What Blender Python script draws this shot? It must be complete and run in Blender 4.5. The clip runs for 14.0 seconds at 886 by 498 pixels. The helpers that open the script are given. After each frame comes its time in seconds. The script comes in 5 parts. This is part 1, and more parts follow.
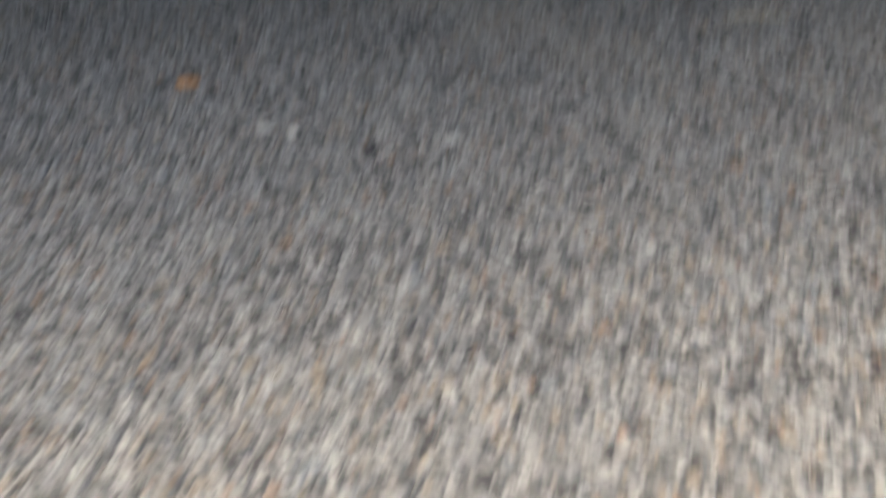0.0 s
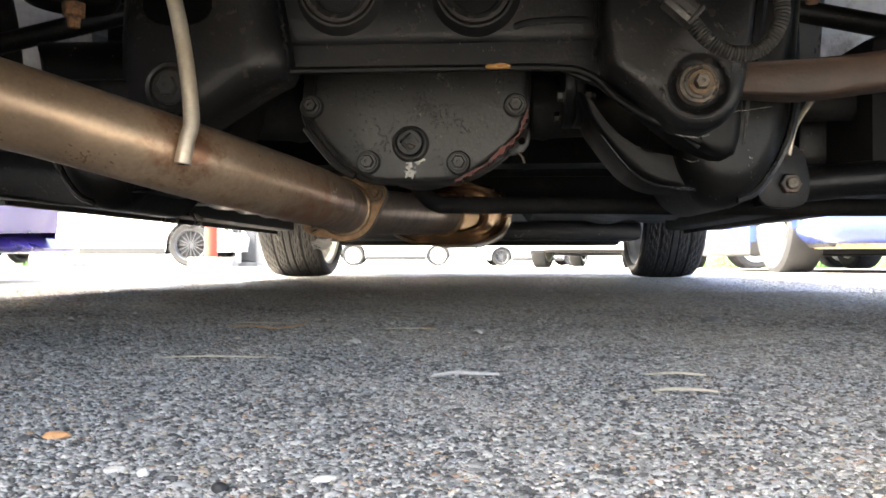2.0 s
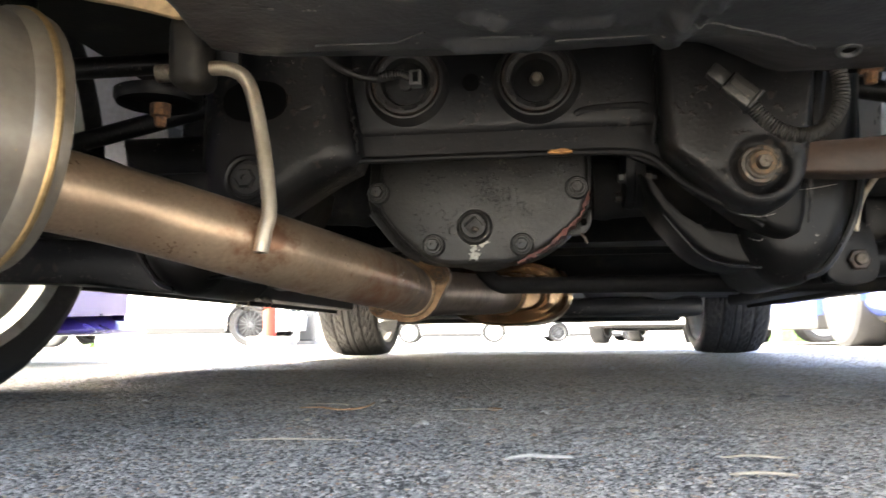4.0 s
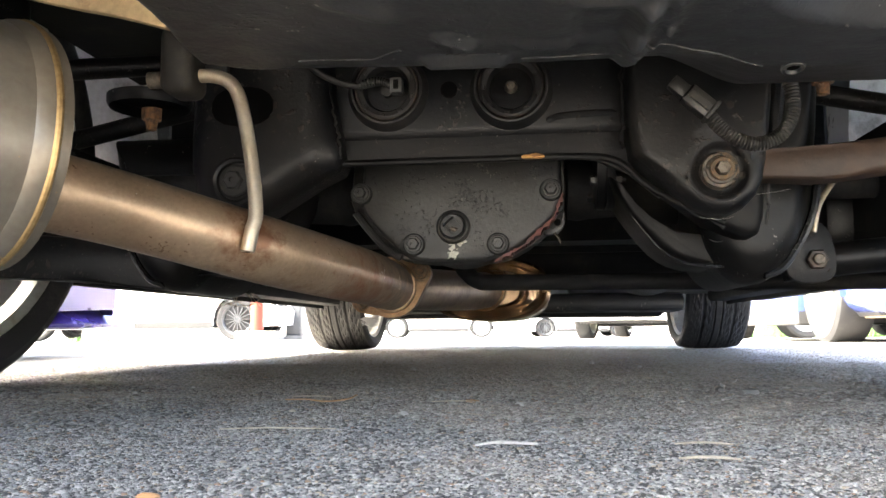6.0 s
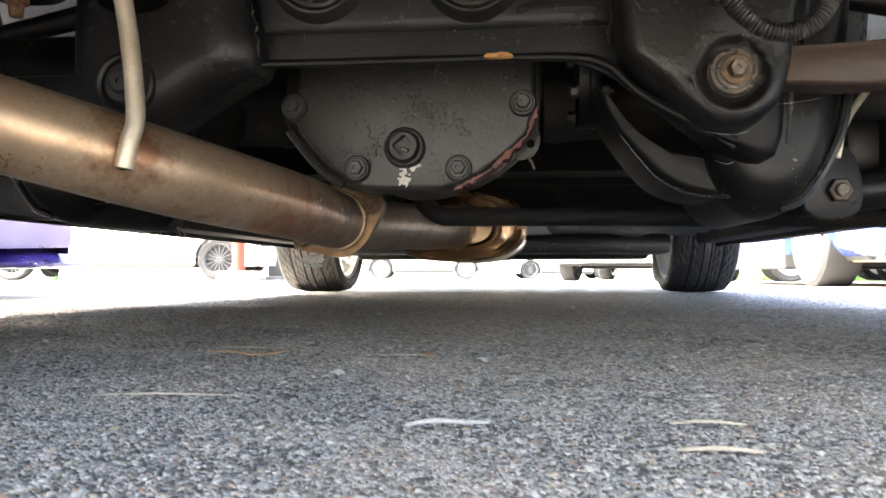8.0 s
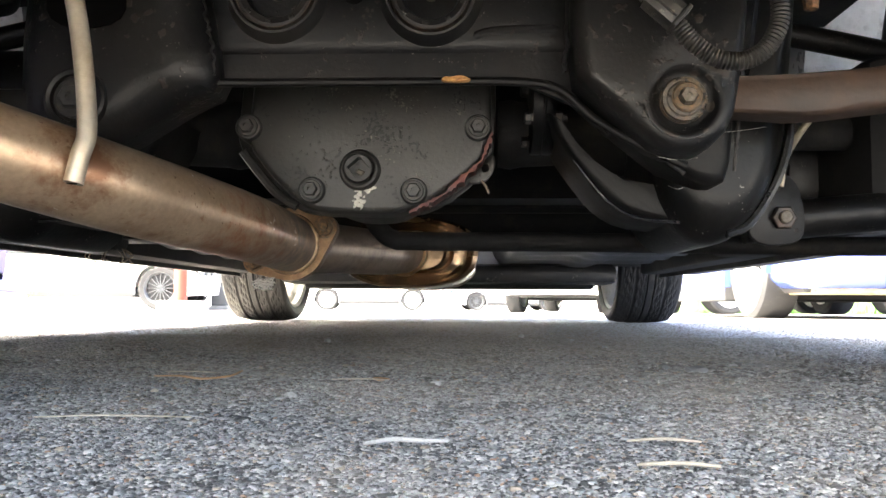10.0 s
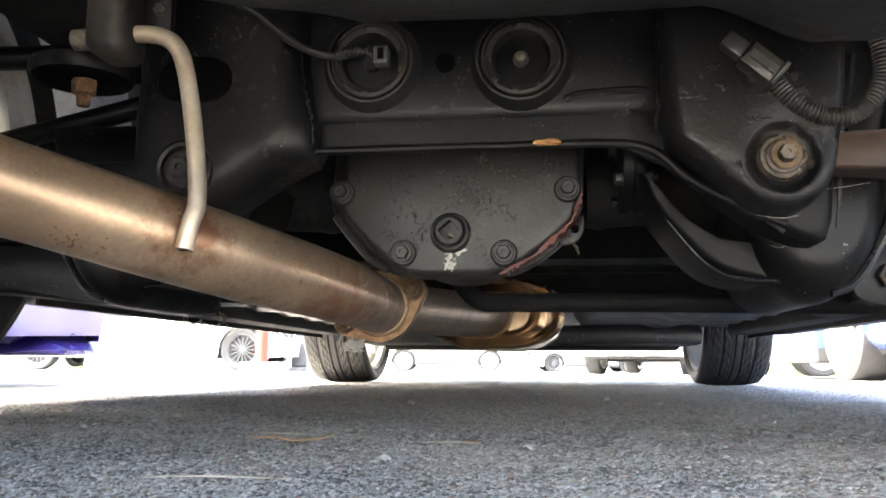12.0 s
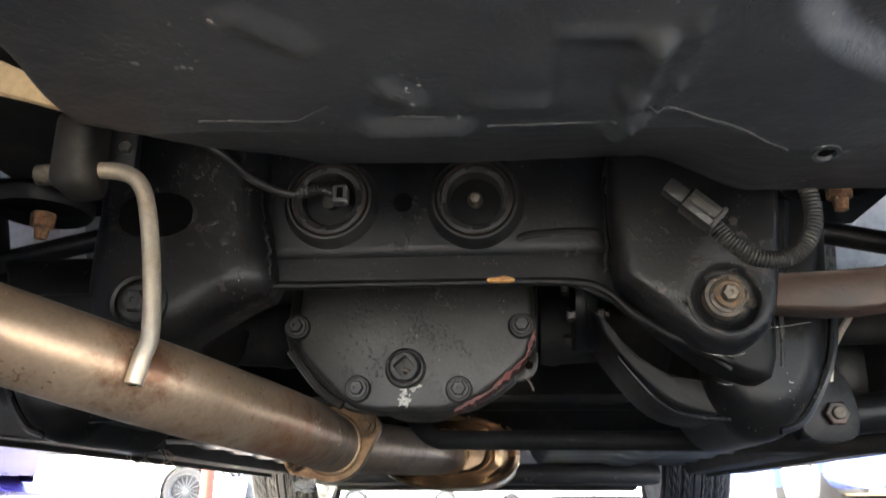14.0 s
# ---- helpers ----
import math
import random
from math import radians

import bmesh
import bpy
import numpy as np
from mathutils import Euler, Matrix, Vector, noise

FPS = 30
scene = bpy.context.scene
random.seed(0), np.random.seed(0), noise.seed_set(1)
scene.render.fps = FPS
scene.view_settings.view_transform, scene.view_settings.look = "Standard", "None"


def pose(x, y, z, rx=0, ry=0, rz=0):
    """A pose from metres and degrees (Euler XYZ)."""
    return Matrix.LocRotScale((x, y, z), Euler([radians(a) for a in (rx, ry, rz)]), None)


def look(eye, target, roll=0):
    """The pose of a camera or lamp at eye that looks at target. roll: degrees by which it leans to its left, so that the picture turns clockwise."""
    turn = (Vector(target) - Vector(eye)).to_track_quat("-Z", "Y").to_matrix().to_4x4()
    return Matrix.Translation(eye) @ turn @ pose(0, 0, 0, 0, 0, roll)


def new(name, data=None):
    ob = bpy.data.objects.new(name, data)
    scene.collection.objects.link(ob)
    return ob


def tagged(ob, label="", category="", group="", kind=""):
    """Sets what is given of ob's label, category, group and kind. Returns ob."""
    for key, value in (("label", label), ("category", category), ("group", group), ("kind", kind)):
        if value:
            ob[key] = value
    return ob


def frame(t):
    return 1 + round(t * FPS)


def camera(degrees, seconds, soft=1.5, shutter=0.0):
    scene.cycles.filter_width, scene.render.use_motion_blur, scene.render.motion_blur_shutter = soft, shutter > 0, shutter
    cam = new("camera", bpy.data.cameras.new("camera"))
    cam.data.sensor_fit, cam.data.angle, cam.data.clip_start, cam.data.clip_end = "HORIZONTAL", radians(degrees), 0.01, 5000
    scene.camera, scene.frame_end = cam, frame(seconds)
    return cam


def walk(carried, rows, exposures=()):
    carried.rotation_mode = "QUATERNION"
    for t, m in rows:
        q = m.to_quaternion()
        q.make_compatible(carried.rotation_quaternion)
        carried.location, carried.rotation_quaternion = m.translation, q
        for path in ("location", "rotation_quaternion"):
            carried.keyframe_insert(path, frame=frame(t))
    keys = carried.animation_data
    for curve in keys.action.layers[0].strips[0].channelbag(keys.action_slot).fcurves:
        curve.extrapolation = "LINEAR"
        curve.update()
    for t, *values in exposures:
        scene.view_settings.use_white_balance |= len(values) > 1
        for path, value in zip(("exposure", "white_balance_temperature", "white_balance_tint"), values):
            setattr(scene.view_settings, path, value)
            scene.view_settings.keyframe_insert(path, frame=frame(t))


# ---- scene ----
cam = camera(57.51, 14.0, soft=1.5, shutter=0.5)
SKY, SUN, SUN_UP, SUN_ROUND = 0.15, 2.4, 50.0, 246.0
STOPS = [(0.0, 2.89, 6850, 3), (0.5, 3.42, 6900, 3), (1.5, 3.94, 6950, 3), (2.0, 4.27, 6820, 3), (3.0, 4.5, 6820, 3), (8.0, 4.64, 6770, 3), (11.0, 4.8, 6670, 3), (12.5, 4.9, 6420, 3), (14.0, 4.85, 6270, 3)]
FALL = 0.0075
PATH = [
    (0, (0.0451, -0.8282, 0.1204), (-0.0957, 0.8851, -0.9017), -0.28),
    (0.2, (0.0563, -0.8052, 0.1072), (-0.0833, 1.0607, -0.5991), 0.57),
    (0.3, (0.0605, -0.7982, 0.0950), (-0.0864, 1.0986, -0.5219), 0.79),
    (0.4, (0.0614, -0.7928, 0.0904), (-0.0819, 1.1257, -0.4563), 1.21),
    (0.5, (0.0625, -0.7901, 0.0875), (-0.0793, 1.1499, -0.3776), 1.55),
    (0.7, (0.0716, -0.7875, 0.0847), (-0.0736, 1.1822, -0.2301), 2.05),
    (1, (0.0811, -0.7867, 0.0722), (-0.0454, 1.1981, -0.1382), 1.33),
    (1.5, (0.0824, -0.7914, 0.0725), (-0.0318, 1.2037, -0.0078), 0.63),
    (2, (0.0833, -0.8076, 0.0729), (-0.0597, 1.1871, 0.0958), 0.05),
    (2.5, (0.0806, -0.8107, 0.0732), (-0.1367, 1.1768, 0.1241), -0.26),
    (3, (0.0779, -0.8175, 0.0769), (-0.2120, 1.1581, 0.1903), -0.82),
    (3.5, (0.0780, -0.8252, 0.0759), (-0.2468, 1.1388, 0.2690), -1.07),
    (4, (0.0754, -0.8224, 0.0769), (-0.2005, 1.1470, 0.2894), -0.55),
    (4.2, (0.0772, -0.8254, 0.0787), (-0.1471, 1.1499, 0.2972), -0.26),
    (6.3, (0.0888, -0.8573, 0.0768), (-0.1716, 1.1166, 0.2660), -0.53),
    (6.5, (0.0747, -0.8528, 0.0803), (-0.2117, 1.1193, 0.2503), -0.86),
    (7, (0.0724, -0.8504, 0.0787), (-0.2616, 1.1166, 0.2173), -1.12),
    (7.5, (0.0948, -0.7330, 0.0837), (-0.1567, 1.2491, 0.1727), -0.87),
    (8, (0.1023, -0.7181, 0.0770), (-0.1120, 1.2696, 0.1328), -0.04),
    (8.2, (0.1054, -0.7198, 0.0693), (-0.0931, 1.2687, 0.1487), -0.25),
    (10.3, (0.0915, -0.7176, 0.0705), (0.0126, 1.2760, 0.2103), 0.39),
    (10.5, (0.0884, -0.7213, 0.0710), (-0.0365, 1.2694, 0.2179), 0.32),
    (11, (0.0844, -0.7176, 0.0703), (-0.1315, 1.2625, 0.2512), 0.23),
    (11.5, (0.0849, -0.7200, 0.0711), (-0.2001, 1.2471, 0.2932), 0.28),
    (12, (0.0835, -0.7216, 0.0705), (-0.1840, 1.2402, 0.3527), 0.33),
    (12.5, (0.0847, -0.7212, 0.0707), (-0.1172, 1.2360, 0.4291), 0.18),
    (13, (0.0863, -0.7254, 0.0699), (-0.0797, 1.2188, 0.5084), 0.18),
    (13.5, (0.0861, -0.7243, 0.0699), (-0.0736, 1.2045, 0.5742), 0.22),
    (14, (0.0850, -0.7288, 0.0700), (-0.0693, 1.1709, 0.6760), 0.16),
]

walk(cam, [(t, look(eye, target, roll)) for t, eye, target, roll in PATH], exposures=STOPS)

# ---- world and sun ----
world = bpy.data.worlds.new("sky")
scene.world = world
world.use_nodes = True
wn = world.node_tree.nodes
wn.clear()
w_out, w_bg, w_sky = wn.new("ShaderNodeOutputWorld"), wn.new("ShaderNodeBackground"), wn.new("ShaderNodeTexSky")
w_sky.sky_type, w_sky.sun_disc = "NISHITA", False
w_sky.sun_elevation, w_sky.sun_rotation, w_sky.dust_density = radians(SUN_UP), radians(SUN_ROUND), 7.0
w_sky.air_density, w_sky.ozone_density = 0.6, 0.3
w_bg.inputs["Strength"].default_value = SKY
world.node_tree.links.new(w_sky.outputs[0], w_bg.inputs[0])
world.node_tree.links.new(w_bg.outputs[0], w_out.inputs[0])
sun = new("sun", bpy.data.lights.new("sun", "SUN"))
sun.data.energy, sun.data.angle, sun.data.color = SUN, radians(3), (1.0, 0.94, 0.86)
# sun_rotation turns clockwise from +y, seen from above
a, e = radians(SUN_ROUND), radians(SUN_UP)
sun.matrix_world = look((0, 0, 0), (-math.sin(a) * math.cos(e), -math.cos(a) * math.cos(e), -math.sin(e)))
sun.location = (0, 0, 30)

# ---- materials ----
def mat(name, color, rough=0.6, metal=0.0, vary=0.3, scale=20.0, stain=None, stain_amount=0.4, stain_scale=6.0, soft=0.0, bump=0.15, grain=160.0, spec=0.5, coat=0.0, specks=(), patch=None):
    """Colour with fine grain and large stains, gloss that varies, and relief."""
    m = bpy.data.materials.new(name)
    m.use_nodes = True
    nt = m.node_tree
    n, link = nt.nodes, nt.links.new
    bs = n["Principled BSDF"]
    bs.inputs["Metallic"].default_value = metal
    bs.inputs["Specular IOR Level"].default_value = spec
    bs.inputs["Coat Weight"].default_value = coat
    tc = n.new("ShaderNodeTexCoord")
    fine, big = n.new("ShaderNodeTexNoise"), n.new("ShaderNodeTexNoise")
    fine.inputs["Scale"].default_value, fine.inputs["Detail"].default_value = grain, 5
    big.inputs["Scale"].default_value, big.inputs["Detail"].default_value = scale, 6
    big.inputs["Roughness"].default_value = 0.65
    for t in (fine, big):
        link(tc.outputs["Object"], t.inputs["Vector"])
    ramp = n.new("ShaderNodeValToRGB")
    lo, hi = 1 - vary, 1 + vary
    ramp.color_ramp.elements[0].position, ramp.color_ramp.elements[1].position = 0.3, 0.7
    ramp.color_ramp.elements[0].color = (*[min(1, c * lo) for c in color], 1)
    ramp.color_ramp.elements[1].color = (*[min(1, c * hi) for c in color], 1)
    mixf = n.new("ShaderNodeMix")
    mixf.inputs[0].default_value = 0.35
    link(big.outputs["Fac"], mixf.inputs[2]), link(fine.outputs["Fac"], mixf.inputs[3])
    link(mixf.outputs[0], ramp.inputs[0])
    last = ramp.outputs[0]
    if stain:
        sn, sr, mx = n.new("ShaderNodeTexNoise"), n.new("ShaderNodeValToRGB"), n.new("ShaderNodeMix")
        sn.inputs["Scale"].default_value, sn.inputs["Detail"].default_value, sn.inputs["Roughness"].default_value = stain_scale, 8, 0.7
        link(tc.outputs["Object"], sn.inputs["Vector"])
        sr.color_ramp.elements[0].position, sr.color_ramp.elements[1].position = 0.62 - 0.3 * stain_amount - soft, 0.78 - 0.2 * stain_amount + soft
        link(sn.outputs["Fac"], sr.inputs[0])
        mx.data_type = "RGBA"
        link(sr.outputs[0], mx.inputs[0]), link(last, mx.inputs[6])
        mx.inputs[7].default_value = (*stain, 1)
        last = mx.outputs[2]
    relief = mixf.outputs[0]
    for colour, share, size in specks:
        # small flecks that gather in clusters
        sp, cl, mul, th, mx = n.new("ShaderNodeTexNoise"), n.new("ShaderNodeTexNoise"), n.new("ShaderNodeMath"), n.new("ShaderNodeMapRange"), n.new("ShaderNodeMix")
        sp.inputs["Scale"].default_value, sp.inputs["Detail"].default_value = size, 2
        cl.inputs["Scale"].default_value, cl.inputs["Detail"].default_value = size / 9, 3
        link(tc.outputs["Object"], sp.inputs["Vector"]), link(tc.outputs["Object"], cl.inputs["Vector"])
        mul.operation = "ADD"
        link(sp.outputs["Fac"], mul.inputs[0]), link(cl.outputs["Fac"], mul.inputs[1])
        th.inputs["From Min"].default_value, th.inputs["From Max"].default_value = 1.42 - share, 1.47 - share
        link(mul.outputs[0], th.inputs["Value"])
        mx.data_type = "RGBA"
        link(th.outputs[0], mx.inputs[0]), link(last, mx.inputs[6])
        mx.inputs[7].default_value = (*colour, 1)
        last = mx.outputs[2]
        up = n.new("ShaderNodeMath")
        up.operation = "MULTIPLY_ADD"
        up.inputs[1].default_value = 0.5
        link(th.outputs[0], up.inputs[0]), link(relief, up.inputs[2])
        relief = up.outputs[0]
    for place, reach, colour in patch or ():
        # a stain round one place
        ds, fall, pn, ad, th, mx = n.new("ShaderNodeVectorMath"), n.new("ShaderNodeMapRange"), n.new("ShaderNodeTexNoise"), n.new("ShaderNodeMath"), n.new("ShaderNodeMapRange"), n.new("ShaderNodeMix")
        ds.operation = "DISTANCE"
        ds.inputs[1].default_value = place
        link(tc.outputs["Object"], ds.inputs[0]), link(ds.outputs["Value"], fall.inputs["Value"])
        fall.inputs["From Max"].default_value, fall.inputs["To Min"].default_value, fall.inputs["To Max"].default_value = reach, 0.32, -0.2
        pn.inputs["Scale"].default_value, pn.inputs["Detail"].default_value, pn.inputs["Roughness"].default_value = 70, 7, 0.7
        link(tc.outputs["Object"], pn.inputs["Vector"])
        link(fall.outputs[0], ad.inputs[0]), link(pn.outputs["Fac"], ad.inputs[1])
        th.inputs["From Min"].default_value, th.inputs["From Max"].default_value, th.inputs["To Max"].default_value = 0.58, 0.8, 0.9
        link(ad.outputs[0], th.inputs["Value"])
        mx.data_type = "RGBA"
        link(th.outputs[0], mx.inputs[0]), link(last, mx.inputs[6])
        mx.inputs[7].default_value = (*colour, 1)
        last = mx.outputs[2]
    link(last, bs.inputs["Base Color"])
    rr = n.new("ShaderNodeMapRange")
    rr.inputs["To Min"].default_value, rr.inputs["To Max"].default_value = max(0.03, rough - 0.15), min(1, rough + 0.15)
    link(big.outputs["Fac"], rr.inputs["Value"]), link(rr.outputs[0], bs.inputs["Roughness"])
    if bump:
        bp = n.new("ShaderNodeBump")
        bp.inputs["Strength"].default_value, bp.inputs["Distance"].default_value = bump, 0.002
        link(relief, bp.inputs["Height"]), link(bp.outputs[0], bs.inputs["Normal"])
    return m


def sand_and_light(nt, tc, colour):
    """Pale sand on the ground that also paints extra light into the shade under the car, thickest round one place;
    returns the mixed colour.
    """
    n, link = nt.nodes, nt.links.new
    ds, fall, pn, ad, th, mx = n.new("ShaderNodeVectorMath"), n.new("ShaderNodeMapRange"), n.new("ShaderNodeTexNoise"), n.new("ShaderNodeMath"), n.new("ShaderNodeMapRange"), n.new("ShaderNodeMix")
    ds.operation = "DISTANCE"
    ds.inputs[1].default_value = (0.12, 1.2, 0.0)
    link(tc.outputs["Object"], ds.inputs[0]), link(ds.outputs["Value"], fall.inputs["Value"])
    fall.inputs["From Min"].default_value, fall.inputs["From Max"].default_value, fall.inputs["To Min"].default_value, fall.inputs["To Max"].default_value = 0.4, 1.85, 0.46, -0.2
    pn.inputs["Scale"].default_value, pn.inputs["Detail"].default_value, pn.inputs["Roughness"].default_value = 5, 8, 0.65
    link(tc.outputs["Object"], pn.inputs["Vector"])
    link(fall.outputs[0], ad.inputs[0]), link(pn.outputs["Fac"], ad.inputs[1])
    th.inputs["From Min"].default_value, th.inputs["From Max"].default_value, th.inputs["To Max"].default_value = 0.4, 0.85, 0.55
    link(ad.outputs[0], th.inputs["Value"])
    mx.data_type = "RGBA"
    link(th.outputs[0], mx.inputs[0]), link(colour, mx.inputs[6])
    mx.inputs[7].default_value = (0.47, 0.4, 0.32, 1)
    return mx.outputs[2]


def island_mat(name, colors, rough=0.8, by="island", bump=0.3):
    """One of several colours to each loose piece, with a little grain."""
    m = bpy.data.materials.new(name)
    m.use_nodes = True
    n, link = m.node_tree.nodes, m.node_tree.links.new
    bs = n["Principled BSDF"]
    bs.inputs["Roughness"].default_value = rough
    bs.inputs["Specular IOR Level"].default_value = 0.45
    geo = n.new("ShaderNodeNewGeometry")
    ramp = n.new("ShaderNodeValToRGB")
    ramp.color_ramp.interpolation = "CONSTANT"
    els = ramp.color_ramp.elements
    while len(els) < len(colors):
        els.new(0.5)
    at = 0.0
    for el, (share, c) in zip(els, colors):
        el.position, el.color = at, (*c, 1)
        at += share
    link(geo.outputs["Random Per Island"], ramp.inputs[0])
    no, mx = n.new("ShaderNodeTexNoise"), n.new("ShaderNodeMix")
    no.inputs["Scale"].default_value, no.inputs["Detail"].default_value = 900, 4
    tc = n.new("ShaderNodeTexCoord")
    link(tc.outputs["Object"], no.inputs["Vector"])
    mx.data_type, mx.blend_type = "RGBA", "OVERLAY"
    mx.inputs[0].default_value = 0.35
    link(ramp.outputs[0], mx.inputs[6]), link(no.outputs["Fac"], mx.inputs[7])
    link(sand_and_light(m.node_tree, tc, mx.outputs[2]), bs.inputs["Base Color"])
    bp = n.new("ShaderNodeBump")
    bp.inputs["Strength"].default_value, bp.inputs["Distance"].default_value = bump, 0.001
    link(no.outputs["Fac"], bp.inputs["Height"]), link(bp.outputs[0], bs.inputs["Normal"])
    return m


def asphalt_mat():
    m = bpy.data.materials.new("asphalt")
    m.use_nodes = True
    n, link = m.node_tree.nodes, m.node_tree.links.new
    bs = n["Principled BSDF"]
    tc = n.new("ShaderNodeTexCoord")
    vo, vd, big, fine = n.new("ShaderNodeTexVoronoi"), n.new("ShaderNodeTexVoronoi"), n.new("ShaderNodeTexNoise"), n.new("ShaderNodeTexNoise")
    vo.inputs["Scale"].default_value = vd.inputs["Scale"].default_value = 300
    vd.feature = "DISTANCE_TO_EDGE"
    big.inputs["Scale"].default_value, big.inputs["Detail"].default_value = 2.2, 6
    fine.inputs["Scale"].default_value, fine.inputs["Detail"].default_value = 500, 5
    for t in (vo, vd, big, fine):
        link(tc.outputs["Object"], t.inputs["Vector"])
    ramp = n.new("ShaderNodeValToRGB")
    sep = n.new("ShaderNodeSeparateColor")
    link(vo.outputs["Color"], sep.inputs[0]), link(sep.outputs[0], ramp.inputs[0])
    els = ramp.color_ramp.elements
    while len(els) < 6:
        els.new(0.5)
    for el, (p, c) in zip(els, ((0.0, (0.12, 0.118, 0.118)), (0.3, (0.23, 0.225, 0.218)), (0.6, (0.33, 0.32, 0.3)), (0.8, (0.44, 0.42, 0.39)), (0.92, (0.312, 0.234, 0.169)), (0.97, (0.550, 0.550, 0.520)))):
        el.position, el.color = p, (*c, 1)
    edge = n.new("ShaderNodeMapRange")
    edge.inputs["From Max"].default_value = 0.18
    edge.inputs["To Min"].default_value = 0.7
    link(vd.outputs["Distance"], edge.inputs["Value"])
    m1, m2 = n.new("ShaderNodeMix"), n.new("ShaderNodeMix")
    for mm in (m1, m2):
        mm.data_type, mm.blend_type = "RGBA", "MULTIPLY"
        mm.inputs[0].default_value = 1.0
    link(ramp.outputs[0], m1.inputs[6]), link(edge.outputs[0], m1.inputs[7])
    br = n.new("ShaderNodeMapRange")
    br.inputs["From Min"].default_value, br.inputs["From Max"].default_value = 0.3, 0.7
    br.inputs["To Min"].default_value, br.inputs["To Max"].default_value = 0.75, 1.2
    link(big.outputs["Fac"], br.inputs["Value"])
    link(m1.outputs[2], m2.inputs[6]), link(br.outputs[0], m2.inputs[7])
    link(sand_and_light(m.node_tree, tc, m2.outputs[2]), bs.inputs["Base Color"])
    bs.inputs["Roughness"].default_value = 0.55
    bs.inputs["Specular IOR Level"].default_value = 0.5
    add = n.new("ShaderNodeMath")
    add.operation = "ADD"
    link(edge.outputs[0], add.inputs[0]), link(fine.outputs["Fac"], add.inputs[1])
    bp = n.new("ShaderNodeBump")
    bp.inputs["Strength"].default_value, bp.inputs["Distance"].default_value = 0.45, 0.002
    link(add.outputs[0], bp.inputs["Height"]), link(bp.outputs[0], bs.inputs["Normal"])
    return m


ASPHALT = asphalt_mat()
CHIPS = island_mat("stone_chips", ((0.25, (0.06, 0.06, 0.06)), (0.24, (0.165, 0.164, 0.16)), (0.22, (0.265, 0.262, 0.252)), (0.14, (0.38, 0.37, 0.35)), (0.05, (0.235, 0.25, 0.255)), (0.05, (0.31, 0.26, 0.2)), (0.02, (0.27, 0.18, 0.125)), (0.03, (0.44, 0.42, 0.39))), 0.72)
UNDERCOAT = mat("undercoat", (0.01043, 0.01082, 0.01171), 0.38, 0, 0.5, 9, (0.032, 0.03, 0.028), 0.3, 5, soft=0.08, bump=0.6, grain=260, specks=(((0.2, 0.18, 0.16), 0.12, 160), ((0.01, 0.01, 0.01), 0.18, 240)))
BLACK = mat("black_steel", (0.0026, 0.003, 0.0038), 0.4, 0, 0.6, 16, (0.019, 0.0165, 0.0145), 0.18, 9, soft=0.14, bump=0.4, grain=300, spec=0.23, specks=(((0.2, 0.185, 0.165), 0.1, 640), ((0.022, 0.018, 0.014), 0.2, 110), ((0.03, 0.026, 0.022), 0.17, 300)))
ARM_BLACK = mat("satin_black", (0.00195, 0.0021, 0.0024), 0.45, 0, 0.5, 20, (0.012, 0.011, 0.01), 0.2, 14, soft=0.1, bump=0.3, grain=240, spec=0.16, specks=(((0.3, 0.29, 0.27), 0.06, 420),))
LINK_BROWN = mat("rusty_link_black", (0.012, 0.0102, 0.009), 0.5, 0, 0.5, 14, (0.075, 0.04, 0.024), 0.45, 10, soft=0.12, bump=0.5, grain=200, spec=0.3)
MATTE_BLACK = mat("matte_black", (0.00936, 0.00936, 0.00972), 0.7, 0, 0.5, 14, (0.03, 0.026, 0.02), 0.25, 12, bump=0.5, grain=200, spec=0.12)
DEEP_BLACK = mat("deep_black_steel", (0.00195, 0.0021, 0.0024), 0.34, 0, 0.5, 14, (0.014, 0.0125, 0.011), 0.2, 16, soft=0.12, bump=0.35, grain=240, spec=0.2, specks=(((0.34, 0.32, 0.29), 0.12, 480),))
CAST = mat("cast_iron", (0.0165, 0.0164, 0.0156), 0.42, 0.0, 0.5, 34, (0.024, 0.021, 0.017), 0.3, 14, soft=0.12, bump=0.4, grain=320, spec=0.38, specks=(((0.09, 0.082, 0.07), 0.17, 420), ((0.002, 0.002, 0.002), 0.24, 290)))
PIPE = mat("tinted_pipe_steel", (0.414, 0.2979, 0.1955), 0.36, 0.7, 0.4, 9, (0.3, 0.2, 0.125), 0.42, 16, soft=0.16, bump=0.06, grain=320, specks=(((0.85, 0.8, 0.7), 0.09, 230), ((0.2, 0.12, 0.065), 0.17, 300)), patch=(((-0.089, 0.06, 0.13), 0.32, (0.11, 0.098, 0.09)), ((-0.095, -0.04, 0.104), 0.06, (0.26, 0.11, 0.045)), ((-0.108, -0.1, 0.106), 0.13, (0.3, 0.12, 0.05)), ((-0.14, -0.19, 0.12), 0.08, (0.26, 0.14, 0.07)), ((-0.137, -0.255, 0.155), 0.07, (0.2, 0.09, 0.045))))
RESONATOR = mat("golden_can", (0.4, 0.28, 0.18), 0.24, 0.9, 0.5, 14, (0.12, 0.07, 0.04), 0.45, 18, soft=0.08, bump=0.1, grain=200)
DARK_STEEL = mat("dark_pipe_steel", (0.2028, 0.1638, 0.1326), 0.4, 0.6, 0.3, 9, (0.05, 0.035, 0.025), 0.3, 12, bump=0.1, grain=200)
